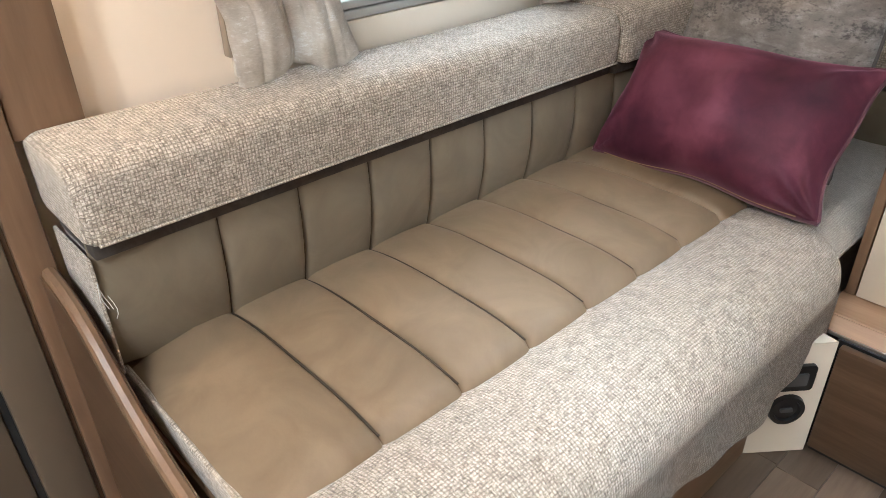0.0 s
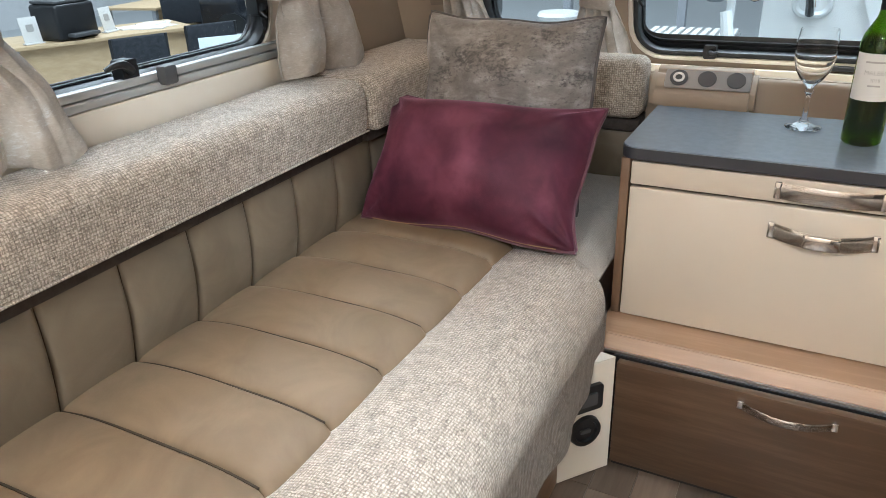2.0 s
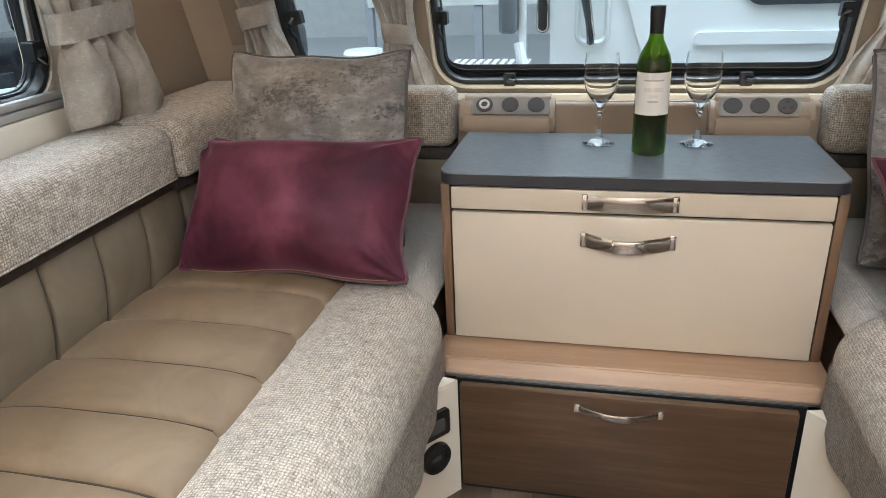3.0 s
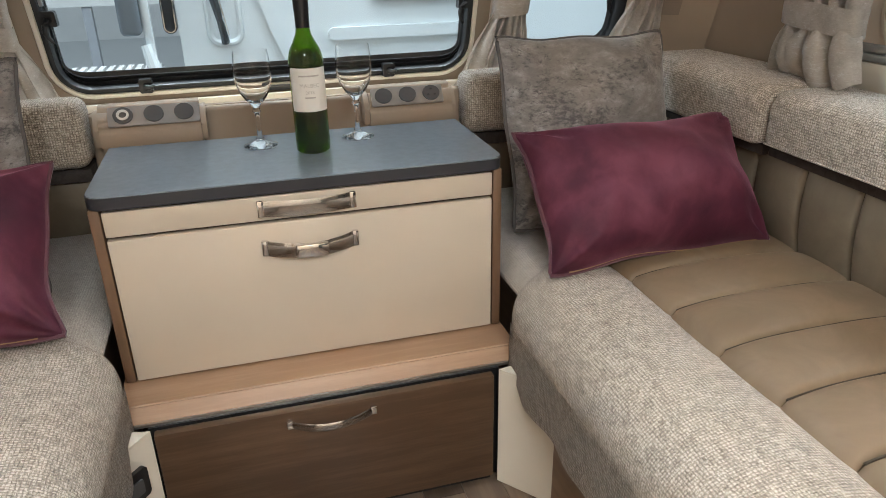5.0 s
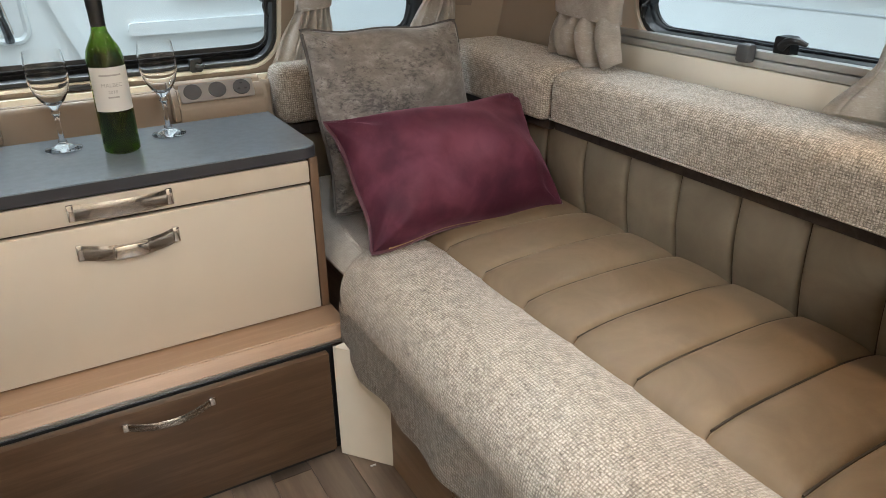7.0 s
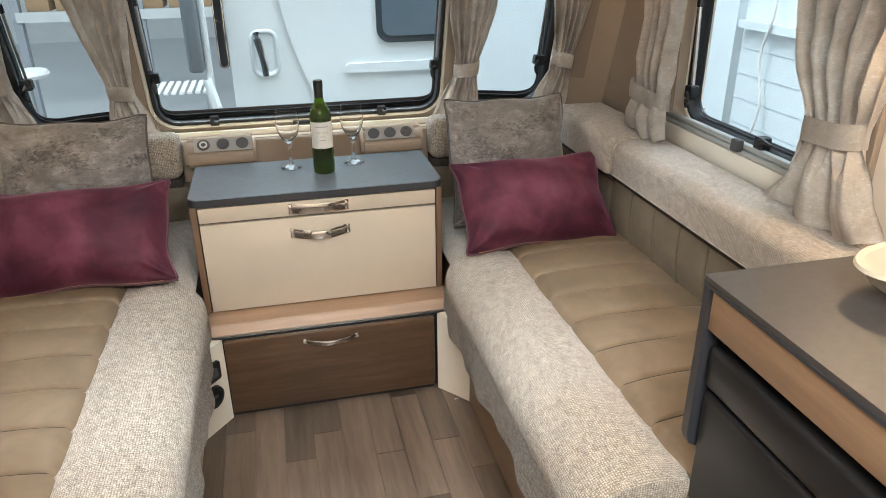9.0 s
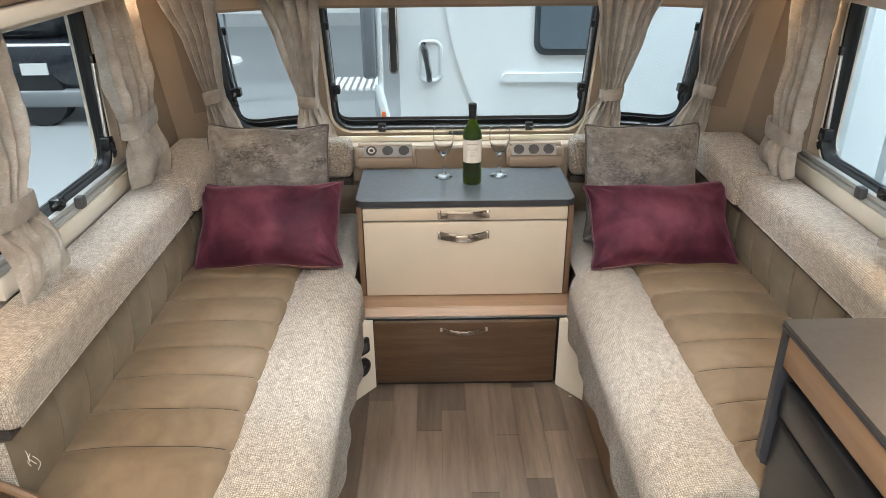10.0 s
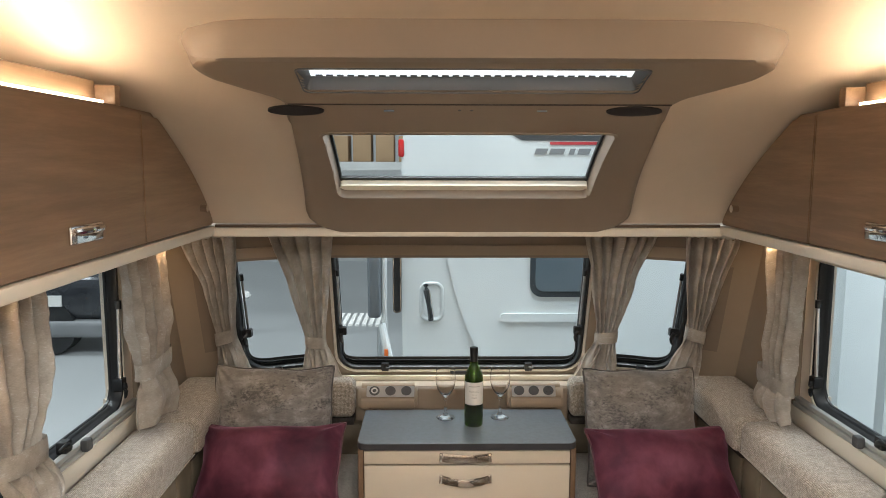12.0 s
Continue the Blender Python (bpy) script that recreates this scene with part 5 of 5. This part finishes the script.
    part("bowl_and_stem", lathe(outer + inn, (x, y, TOP), 48), CLEARGLASS, g)
    return g


wine_glass(-0.070, 0.235)
wine_glass(0.132, 0.240)

# ---- kitchen unit beside the door ----
kit = thing("kitchen_unit", (0.82, -1.8, 0), "kitchen unit with grey worktop and dark fridge", "cabinet")
out = round_rect(0.545, 1.095, -2.7, -1.112, 0.004, 3)
part("worktop", filled(out, lambda u, v, h: (u, v, h), 0.852, 0.862), GREYTOP, kit, "grey laminate worktop")
part("worktop_edge", filled(offset(out, 0.0015), lambda u, v, h: (u, v, h), 0.846, 0.8515), WORKTOP_EDGE, kit, "dark grey worktop edging")
bm = bmesh.new()
prof = [(0.547 + a, b) for a, b in ((0.0, 0.845), (0.0, 0.552), (0.006, 0.535), (0.022, 0.526), (0.55, 0.526), (0.55, 0.845))]
A = [bm.verts.new((px, -1.113, pz)) for px, pz in prof]
B = [bm.verts.new((px, -1.131, pz)) for px, pz in prof]
bm.faces.new(A)
bm.faces.new(B[::-1])
for i in range(len(prof)):
    bm.faces.new((A[i - 1], A[i], B[i], B[i - 1]))
part("end_panel", bm, WORKTOP_EDGE, kit, "dark grey end panel with a rounded lower corner")
part("lower_side", box(0.600, 1.095, -1.150, -1.1315, 0.0, 0.845, 0.002), FRIDGE, kit, "black lower side panel")
part("fascia", box(0.551, 0.570, -2.7, -1.1325, 0.771, 0.845, 0.002), OAK_X, kit, "light walnut fascia strip")
part("carcass", box(0.60, 1.095, -2.7, -1.1595, 0.0, 0.845), BLACK, kit)
fr = thing("fridge", (0.6, -1.5, 0.02), "black built-in fridge with a recessed grip", "fridge")
part("door", box(0.560, 0.596, -1.72, -1.136, 0.10, 0.655, 0.010, 3), FRIDGE, fr)
part("control_panel", box(0.556, 0.596, -1.72, -1.136, 0.662, 0.745, 0.012, 3), FRIDGE, fr, "black curved grip panel")
part("base", box(0.57, 0.598, -1.72, -1.136, 0.02, 0.099, 0.004), BLACK, fr)
bowl = thing("bowl", (0.825, -1.262, 0.862), "cream and grey oval bowl on the worktop", "bowl")
bm = lathe([(0.0, 0.006), (0.05, 0.006), (0.055, 0.0), (0.062, 0.004), (0.10, 0.030), (0.118, 0.052), (0.128, 0.055), (0.125, 0.060), (0.112, 0.057), (0.094, 0.036), (0.058, 0.012), (0.0, 0.011)], (0, 0, 0), 40)
for v in bm.verts:
    v.co.y *= 0.62
    v.co = Vector(v.co) + Vector((0.825, -1.262, 0.862))
part("body", bm, plain("glazed_cream", (0.55, 0.47, 0.36), 0.3), bowl)

GREYBEIGE = plain("grey_beige_board", (0.125, 0.096, 0.067), 0.45, vary=0.04)

# ---- bulkhead and side door beside the other bench ----
tagged(part("bulkhead_post", box(-1.098, -1.052, -1.178, -1.086, 0.768, 1.375, 0.003), WALNUT_Z), "walnut bulkhead post against the side wall", "post", kind="structure")
bh = thing("bulkhead_panel", (-0.9, -1.19, 0), "walnut bulkhead panel at the bench end", "panel", kind="structure")
part("tall_panel", box(-1.098, -1.0445, -1.225, -1.1795, 0.002, 1.375, 0.004), WALNUT_Z, bh)
crest = smooth_curve([(-1.044, 0.580), (-0.965, 0.572), (-0.905, 0.540), (-0.85, 0.495), (-0.77, 0.448), (-0.68, 0.418), (-0.58, 0.402), (-0.405, 0.395)])
bm = bmesh.new()
rim = [(px, pz) for px, pz in crest] + [(-0.405, 0.002), (-1.044, 0.002)]
A = [bm.verts.new((px, -1.204, pz)) for px, pz in rim]
B = [bm.verts.new((px, -1.180, pz)) for px, pz in rim]
bm.faces.new(A)
bm.faces.new(B[::-1])
for i in range(len(rim)):
    bm.faces.new((A[i - 1], A[i], B[i], B[i - 1]))
# same walnut as the bulkhead; the darker foil stands in for shade
part("low_panel", bm, DARKWALNUT, bh, "walnut panel sweeping down along the seat end, coloured dark for its shade")
part("edge_lipping", tube([(px, -1.192, pz + 0.001) for px, pz in crest], 0.010, 8), WALNUT_Z, bh, "lighter walnut lipping on the swept edge")
dr = thing("door_1", (-1.07, -1.7, 0), "grey-beige panelled side door with dark joints", "door", kind="structure")
part("edge_strip", box(-1.098, -1.046, -1.300, -1.2325, 0.002, 1.375, 0.006), GREYBEIGE, dr, "grey-beige edge moulding")
part("joint", box(-1.098, -1.056, -1.2322, -1.2255, 0.002, 1.375), DARKWALNUT, dr, "dark joint")
part("gasket", box(-1.098, -1.056, -1.3105, -1.3005, 0.002, 1.375), RUBBER, dr, "black door gasket")
part("leaf", box(-1.098, -1.050, -1.93, -1.311, 0.03, 1.375, 0.006), GREYBEIGE, dr, "plain grey-beige door leaf")

# loose threads at the end of the bolster
for k in range(4):
    pts = [(-0.888 + 0.003 * k + 0.006 * math.sin(j * 0.9 + k * 2), -1.171 + 0.002 * k - 0.004 * math.sin(j * 0.7 + k), 0.628 - 0.006 * k - 0.009 * j) for j in range(4 + k % 2)]
    tagged(part("loose_thread", tube(pts, 0.0006, 5), WHITEPL), "loose white thread hanging from the bolster seam", "thread", "loose threads")
tagged(part("floor_crumb", box(0.36, 0.372, -0.20, -0.197, 0.0, 0.003), WHITEPL), "small white scrap on the floor", "scrap")


# ---- outside: the showroom ----
GROUND = -0.55
tagged(part("ground", box(-60, 60, -60, 60, GROUND - 0.1, GROUND), plain("showroom_floor", (0.42, 0.43, 0.43), 0.30, vary=0.06, scale=0.8)), "polished grey showroom floor", "floor", kind="structure")
tagged(part("wall_showroom_back", box(-13, 13, 13.0, 13.2, GROUND, 5.5), plain("showroom_wall", (0.62, 0.62, 0.61), 0.7)), "pale showroom wall", "wall", kind="structure")
tagged(part("wall_showroom_side", box(-13.2, -13.0, -8, 13, GROUND, 5.5), plain("showroom_side_wall", (0.60, 0.60, 0.60), 0.7)), "grey showroom wall", "wall", kind="structure")


def on_y(y0):
    return lambda u, v, h: (u, y0 - h, v)


def front_van():
    """The white van that stands across the front window."""
    v = thing("white_motorhome", (0.9, 2.9, GROUND), "white motorhome parked across the front window", "vehicle")
    Y = 1.86
    fy = on_y(Y)
    body = dense(round_rect(-0.30, 3.6, -0.25, 1.86, (0.10, 0.02, 0.02, 0.16), 8), 0.1)
    part("body", filled(body, fy, 0.0, -1.9), GELCOAT, v)
    # raised shoulder sweep and lower rail
    part("rail", filled(round_rect(0.285, 0.92, 0.665, 0.715, 0.022, 5), fy, 0.0, 0.014), GELCOAT, v, "moulded side rail")
    sweep = [(-0.05 + 0.27 * t * t, 1.30 - 0.95 * t) for t in [i / 16 for i in range(17)]]
    loop = sweep + [(x + 0.05, z) for x, z in sweep[::-1]]
    part("swage", filled(loop, fy, 0.0, 0.016), GELCOAT, v, "pressed swage line")
    w = part("window", filled(round_rect(0.458, 0.93, 0.815, 1.34, 0.07, 6), fy, 0.0, 0.014), plain("smoked_window", (0.045, 0.055, 0.065), 0.12), v, "smoked grey window")
    part("window_pane", filled(round_rect(0.488, 0.90, 0.850, 1.305, 0.05, 6), fy, 0.0145, 0.020), plain("smoked_pane", (0.11, 0.14, 0.165), 0.08), w)
    # recessed chrome door handle
    # recess rim is gelcoat made slightly darker, its shade put into the colour
    hd = part("handle_cup", ring_frame(dense(round_rect(-0.190, -0.060, 0.672, 0.898, 0.045, 6)), [(-0.018, 0.001), (-0.006, 0.009), (0.003, 0.008), (0.008, 0.001)], fy), plain("gelcoat_recess_shade", (0.60, 0.64, 0.65), 0.25), v, "moulded rim of the handle recess")
    part("handle", tube([fy(-0.160, 0.888, 0.016), fy(-0.156, 0.86, 0.034), fy(-0.142, 0.77, 0.040), fy(-0.132, 0.71, 0.034), fy(-0.130, 0.682, 0.016)], [0.017, 0.019, 0.012, 0.015, 0.017], 10), plain("dark_chrome", (0.10, 0.105, 0.11), 0.18, 0.7), hd, "dark chrome door handle")
    part("handle_edge", tube([fy(-0.138, 0.86, 0.046), fy(-0.124, 0.77, 0.050), fy(-0.115, 0.71, 0.046)], 0.004, 8), CHROME, hd, "bright handle edge")
    # door mirror, opened door and its arm
    mir = part("mirror", filled(dense(round_rect(-0.353, -0.303, 0.728, 1.20, 0.022, 6)), fy, 0.0, 0.05), BLACK, v, "long black door mirror")
    part("mirror_rim", ring_frame(dense(round_rect(-0.349, -0.307, 0.733, 1.195, 0.020, 6)), [(-0.004, 0.050), (-0.003, 0.055), (0.002, 0.055), (0.003, 0.050)], fy), CHROME, mir, "thin bright mirror rim")
    part("open_door", box(-0.478, -0.405, 1.55, 1.62, 0.752, 1.45, 0.020, 3), plain("door_edge_grey", (0.17, 0.19, 0.21), 0.25), v, "grey edge of the opened door")
    part("door_liner", box(-0.404, -0.372, 1.58, 1.62, 0.62, 1.45, 0.014, 3), GELCOAT, v)
    part("door_arm", tube([(-0.40, 1.57, 0.72), (-0.385, 1.56, 0.64), (-0.365, 1.55, 0.55), (-0.355, 1.55, 0.44)], [0.020, 0.024, 0.024, 0.018], 10), GELCOAT, v, "white curved door arm")
    part("door_latch_clip", box(-0.385, -0.365, 1.518, 1.527, 0.55, 0.585), plain("orange_clip", (0.7, 0.16, 0.03), 0.4), v, "small orange clip")
    # upper graphics: dark wedge, red bar, grey lettering blocks
    dark = plain("dark_graphic", (0.05, 0.055, 0.06), 0.3)
    part("graphic", filled([(0.34, 1.765), (1.6, 1.765), (1.6, 1.735), (0.40, 1.735)], fy, 0.0, 0.004), dark, v, "dark decal wedge")
    part("graphic_bar", filled(round_rect(0.56, 1.4, 1.712, 1.728, 0.006, 3), fy, 0.0, 0.005), plain("red_decal", (0.45, 0.04, 0.05), 0.3), v, "red decal bar")
    for x0 in (0.47, 0.555, 0.67, 0.72):
        wdt = 0.085 if x0 == 0.555 else (0.03 if x0 == 0.67 else 0.07)
        part("letter_block", filled([(x0, 1.655), (x0 + wdt, 1.655), (x0 + wdt + 0.012, 1.69), (x0 + 0.012, 1.69)], fy, 0.0, 0.005), plain("grey_decal", (0.20, 0.21, 0.22), 0.3), v, "plain grey lettering block")
    part("tail_lamp", box(-0.318, -0.285, 1.845, 1.90, 1.64, 1.74, 0.008), plain("red_lens", (0.5, 0.02, 0.02), 0.2), v, "red marker lamp")
    for x in (0.6, 2.9):
        part("wheel", cyl((x, 1.87, GROUND + 0.32), (x, 2.1, GROUND + 0.32), 0.32, n=32), RUBBER, v)
    part("skirt", box(-0.2, 3.5, 1.90, 3.7, GROUND + 0.14, -0.25, 0.02), GELCOAT, v)
    return v


front_van()


def side_van(x, label, z1, panels):
    """A pale vehicle alongside."""
    v = thing("parked_van", (x, 0.0, GROUND), label, "vehicle")
    sg = 1 if x > 0 else -1
    place = lambda u, w, h: (x - sg * h, u, w)
    part("body", filled(dense(round_rect(-3.2, 2.4, -0.25, z1, (0.05, 0.05, 0.2, 0.2), 8), 0.2), place, 0.0, -2.0), GELCOAT, v)
    if panels:
        part("panel", filled(round_rect(-2.6, 1.38, 0.2, 0.88, 0.03, 4), place, 0.0, 0.02), GELCOAT, v, "raised lower panel")
        for k in range(5):
            part("panel_line", filled([(-2.6, 0.26 + 0.13 * k), (1.38, 0.26 + 0.13 * k), (1.38, 0.265 + 0.13 * k), (-2.6, 0.265 + 0.13 * k)], place, 0.0205, 0.0225), plain("pale_seam", (0.5, 0.54, 0.58), 0.4), v)
        part("pillar", filled(round_rect(1.42, 1.60, -0.1, 1.9, 0.03, 4), place, 0.0, 0.05), GELCOAT, v, "rounded body pillar")
        part("ledge", filled(round_rect(-2.6, 1.39, 0.885, 0.925, 0.015, 4), place, 0.0, 0.06), GELCOAT, v, "moulded ledge")
        part("side_window", filled(round_rect(-2.2, 0.75, 1.00, 1.55, 0.06, 4), place, 0.0, 0.012), plain("sky_blue_pane", (0.42, 0.52, 0.62), 0.1), v, "pale reflecting window")
    for y in (-1.6, 1.4):
        part("wheel", cyl((x - sg * 0.02, y, GROUND + 0.32), (x + sg * 0.2, y, GROUND + 0.32), 0.32, n=32), RUBBER, v)
    return v


van_r = side_van(2.35, "white van with moulded panels beside the window", 2.3, True)
cable = [(2.34, 1.14, 1.42)] + [(2.28, 1.13 + 0.03 * math.sin(k * 0.9), 1.38 - 0.07 * k) for k in range(16)]
part("cable", tube(cable, 0.007, 6), WHITEPL, van_r, "white wavy cable hanging down the side")


# desks and chairs of the sales floor
def desk(x, y, rz, label):
    d = thing("desk", (x, y, GROUND), label, "desk", "sales desks")
    M = pose(x, y, GROUND, 0, 0, rz)
    oak = wood("pale_oak", (0.50, 0.36, 0.20), (0.66, 0.50, 0.31), "y", 0.45)
    grey = plain("grey_steel", (0.35, 0.36, 0.38), 0.4)

    def add(nm, b, mat_):
        b.transform(M)
        return part(nm, b, mat_, d)
    add("desktop", box(-0.8, 0.8, -0.4, 0.4, 0.71, 0.74, 0.004), oak)
    add("modesty_panel", box(-0.72, 0.72, 0.28, 0.30, 0.18, 0.70), oak)
    for lx in (-0.74, 0.74):
        for ly in (-0.33, 0.33):
            add("leg", box(lx - 0.025, lx + 0.025, ly - 0.025, ly + 0.025, 0.0, 0.71), grey)
    return d


def office_chair(x, y, rz):
    c = thing("office_chair", (x, y, GROUND), "black fabric visitor chair", "chair", "visitor chairs")
    M = pose(x, y, GROUND, 0, 0, rz)
    fab = napped("black_office_fabric", (0.014, 0.016, 0.020), (0.03, 0.033, 0.04), 40, 0.2)

    def add(nm, b, mat_):
        b.transform(M)
        return part(nm, b, mat_, c)
    add("seat", box(-0.23, 0.23, -0.22, 0.23, 0.43, 0.48, 0.02, 3), fab)
    add("backrest", box(-0.22, 0.22, 0.22, 0.26, 0.55, 0.86, 0.02, 3), fab)
    for lx in (-0.21, 0.21):
        add("front_leg", tube([(lx, -0.2, 0.0), (lx, -0.19, 0.43)], 0.011, 8), BLACK)
        add("back_leg", tube([(lx, 0.25, 0.0), (lx, 0.23, 0.45), (lx, 0.26, 0.86)], 0.011, 8), BLACK)
    return c


desk(-6.07, 3.26, -114.4, "pale oak sales desk with papers")
desk(-7.6, 5.6, -80, "pale oak sales desk")
office_chair(-4.97, 2.70, -114)
office_chair(-4.90, 3.42, -118)
office_chair(-6.6, 4.9, 60)
DT = GROUND + 0.7405
for k in range(6):
    px, py = -5.87 + 0.12 * math.cos(k * 2.1), 3.72 + 0.16 * math.sin(k * 1.3)
    bm = box(-0.105, 0.105, -0.148, 0.148, 0, 0.004 + 0.002 * k)
    bm.transform(pose(px, py, DT, 0, 0, 40 * k))
    tagged(part("paper", bm, LABEL), "white papers lying on the desk", "paper", "papers")
pr_ = thing("printer", (-6.02, 2.95, DT), "black office printer on the desk", "printer")
part("body", box(-6.22, -5.87, 2.75, 3.15, DT, DT + 0.30, 0.03, 3), BLACK, pr_)
part("paper_tray", box(-5.87, -5.77, 2.82, 3.08, DT + 0.03, DT + 0.06, 0.008), GREYPL, pr_)
part("lid", box(-6.21, -5.89, 2.77, 3.13, DT + 0.302, DT + 0.33, 0.012, 3), GREYPL, pr_)
for cx, cy, ang in ((-6.05, 2.62, 80), (-5.95, 3.32, 100)):
    cd = thing("brochure_stand", (cx, cy, DT), "white brochure card standing on the desk", "card", "brochure cards")
    bm = box(-0.075, 0.075, -0.004, 0.004, 0.012, 0.22, 0.002)
    bm.transform(pose(cx, cy, DT, -8, 0, ang))
    part("card", bm, LABEL, cd)
    bm = box(-0.08, 0.08, -0.035, 0.035, 0, 0.012, 0.003)
    bm.transform(pose(cx, cy, DT, 0, 0, ang))
    part("foot", bm, WHITEPL, cd)
    bm = box(-0.03, 0.03, -0.008, -0.005, 0.10, 0.16)
    bm.transform(pose(cx, cy, DT, -8, 0, ang))
    part("printed_square", bm, INK, cd)
sg = thing("price_sign", (-3.85, 2.56, GROUND), "pale price sign on a slim floor pole", "sign")
bm = box(-0.16, 0.16, -0.004, 0.004, 0.66, 0.90, 0.003)
bm.transform(pose(-3.85, 2.56, GROUND, 0, 0, 52))
part("panel", bm, plain("pale_sign", (0.66, 0.74, 0.76), 0.2), sg)
part("pole", tube([(-3.86, 2.57, GROUND + 0.02), (-3.86, 2.57, GROUND + 0.68)], 0.010, 8), ALU, sg)
part("base", lathe([(0.0, 0.0), (0.14, 0.0), (0.14, 0.012), (0.02, 0.025), (0.0, 0.025)], (-3.86, 2.57, GROUND), 24), BLACK, sg)
for x0, y0 in ((-7.3, 7.2), (-5.3, 6.6)):
    st = thing("display_stand", (x0, y0, GROUND), "white poster display stand", "stand", "display stands")
    part("board", box(x0 - 0.3, x0 + 0.3, y0 - 0.02, y0 + 0.02, GROUND + 0.55, GROUND + 1.5, 0.01), WHITEPL, st)
    part("poster", box(x0 - 0.24, x0 + 0.24, y0 - 0.024, y0 - 0.0205, GROUND + 0.75, GROUND + 1.4), plain("poster_blue", (0.30, 0.38, 0.48), 0.4), st)
    part("pole", tube([(x0, y0, GROUND + 0.02), (x0, y0, GROUND + 0.56)], 0.02, 8), ALU, st)
    part("base", lathe([(0.0, 0.0), (0.25, 0.0), (0.25, 0.015), (0.03, 0.03), (0.0, 0.03)], (x0, y0, GROUND), 24), BLACK, st)
car = thing("parked_car", (-5.0, 6.3, GROUND), "dark parked car with a white price card", "car")
part("body", box(-7.2, -3.62, 5.5, 7.2, GROUND + 0.38, GROUND + 0.90, 0.14, 4), plain("dark_paint", (0.02, 0.022, 0.027), 0.15, coat=0.6), car)
part("bumper", box(-7.1, -3.60, 5.46, 7.1, GROUND + 0.20, GROUND + 0.40, 0.06, 3), plain("grey_bumper", (0.20, 0.205, 0.21), 0.35), car, "grey lower bumper")
part("cabin", box(-6.6, -4.1, 5.65, 7.05, GROUND + 0.86, GROUND + 1.42, 0.2, 4), plain("dark_glass", (0.015, 0.017, 0.02), 0.05), car)
part("price_card", box(-4.50, -4.22, 5.470, 5.492, GROUND + 0.56, GROUND + 0.68), WHITEPL, car)
for x0 in (-6.5, -4.4):
    part("wheel", cyl((x0, 5.49, GROUND + 0.31), (x0, 5.72, GROUND + 0.31), 0.31, n=28), RUBBER, car)
# stool by the far side of the van
stl = thing("bar_stool", (-2.2, 5.0, GROUND), "white bar stool on a round black base", "stool")
part("seat", lathe([(0.0, 0.74), (0.17, 0.74), (0.19, 0.77), (0.17, 0.80), (0.0, 0.80)], (-2.2, 5.0, GROUND), 24), WHITEPL, stl)
part("column", tube([(-2.2, 5.0, GROUND + 0.02), (-2.2, 5.0, GROUND + 0.75)], 0.025, 10), ALU, stl)
part("base", lathe([(0.0, 0.0), (0.22, 0.0), (0.22, 0.015), (0.03, 0.03), (0.0, 0.03)], (-2.2, 5.0, GROUND), 28), BLACK, stl)

# far left of the front window: stool and racking
rk = thing("storage_rack", (-1.4, 6.5, GROUND), "warehouse racking with cardboard boxes", "rack")
for x in (-2.6, -1.4, -0.2):
    part("upright", box(x - 0.04, x + 0.04, 6.45, 6.55, GROUND, 3.4), plain("rack_steel", (0.30, 0.31, 0.33), 0.5), rk)
for z in (0.5, 1.5, 2.4):
    part("beam", box(-2.6, -0.2, 6.43, 6.47, z, z + 0.1), plain("rack_beam", (0.55, 0.55, 0.53), 0.5), rk)
    for k in range(8):
        x = -2.5 + 0.28 * k
        part("carton", box(x, x + 0.22, 6.5, 6.9, z + 0.101, z + 0.35 + 0.25 * random.random(), 0.005), plain("cardboard", (0.38, 0.25, 0.14), 0.8), rk)
gc = thing("garden_chair", (-0.75, 3.0, GROUND), "white wire patio chair", "chair")
for k in range(10):
    part("slat", box(-1.0 + 0.05 * k, -0.97 + 0.05 * k, 2.9, 3.3, GROUND + 0.94, GROUND + 0.955), WHITEPL, gc)
for x in (-1.0, -0.52):
    part("leg", tube([(x, 2.9, GROUND), (x, 2.9, GROUND + 0.94)], 0.015, 8), ALU, gc)
    part("leg", tube([(x, 3.3, GROUND), (x, 3.3, GROUND + 0.94)], 0.015, 8), ALU, gc)

# ---- floor planks ----
PLANKS = []
for k in range(3):
    PLANKS.append(wood("vinyl_plank", tuple(c * (0.60 + 0.32 * k) for c in (0.100, 0.070, 0.049)), tuple(c * (0.60 + 0.32 * k) for c in (0.205, 0.148, 0.106)), "y", 0.34, 0.7))
rnd = random.Random(5)
x = -0.425
while x < 0.41:
    y = -2.95 - rnd.uniform(0, 0.5)
    while y < -0.10:
        L = rnd.uniform(0.38, 0.75)
        y0, y1 = max(y, -2.95), min(y + L, -0.10)
        if y1 - y0 > 0.02:
            part("plank", box(x + 0.0006, x + 0.0834, y0 + 0.0006, y1 - 0.0006, -0.0035, 0.0), PLANKS[rnd.randrange(3)], floor_base, smooth=0)
        y += L
    x += 0.084
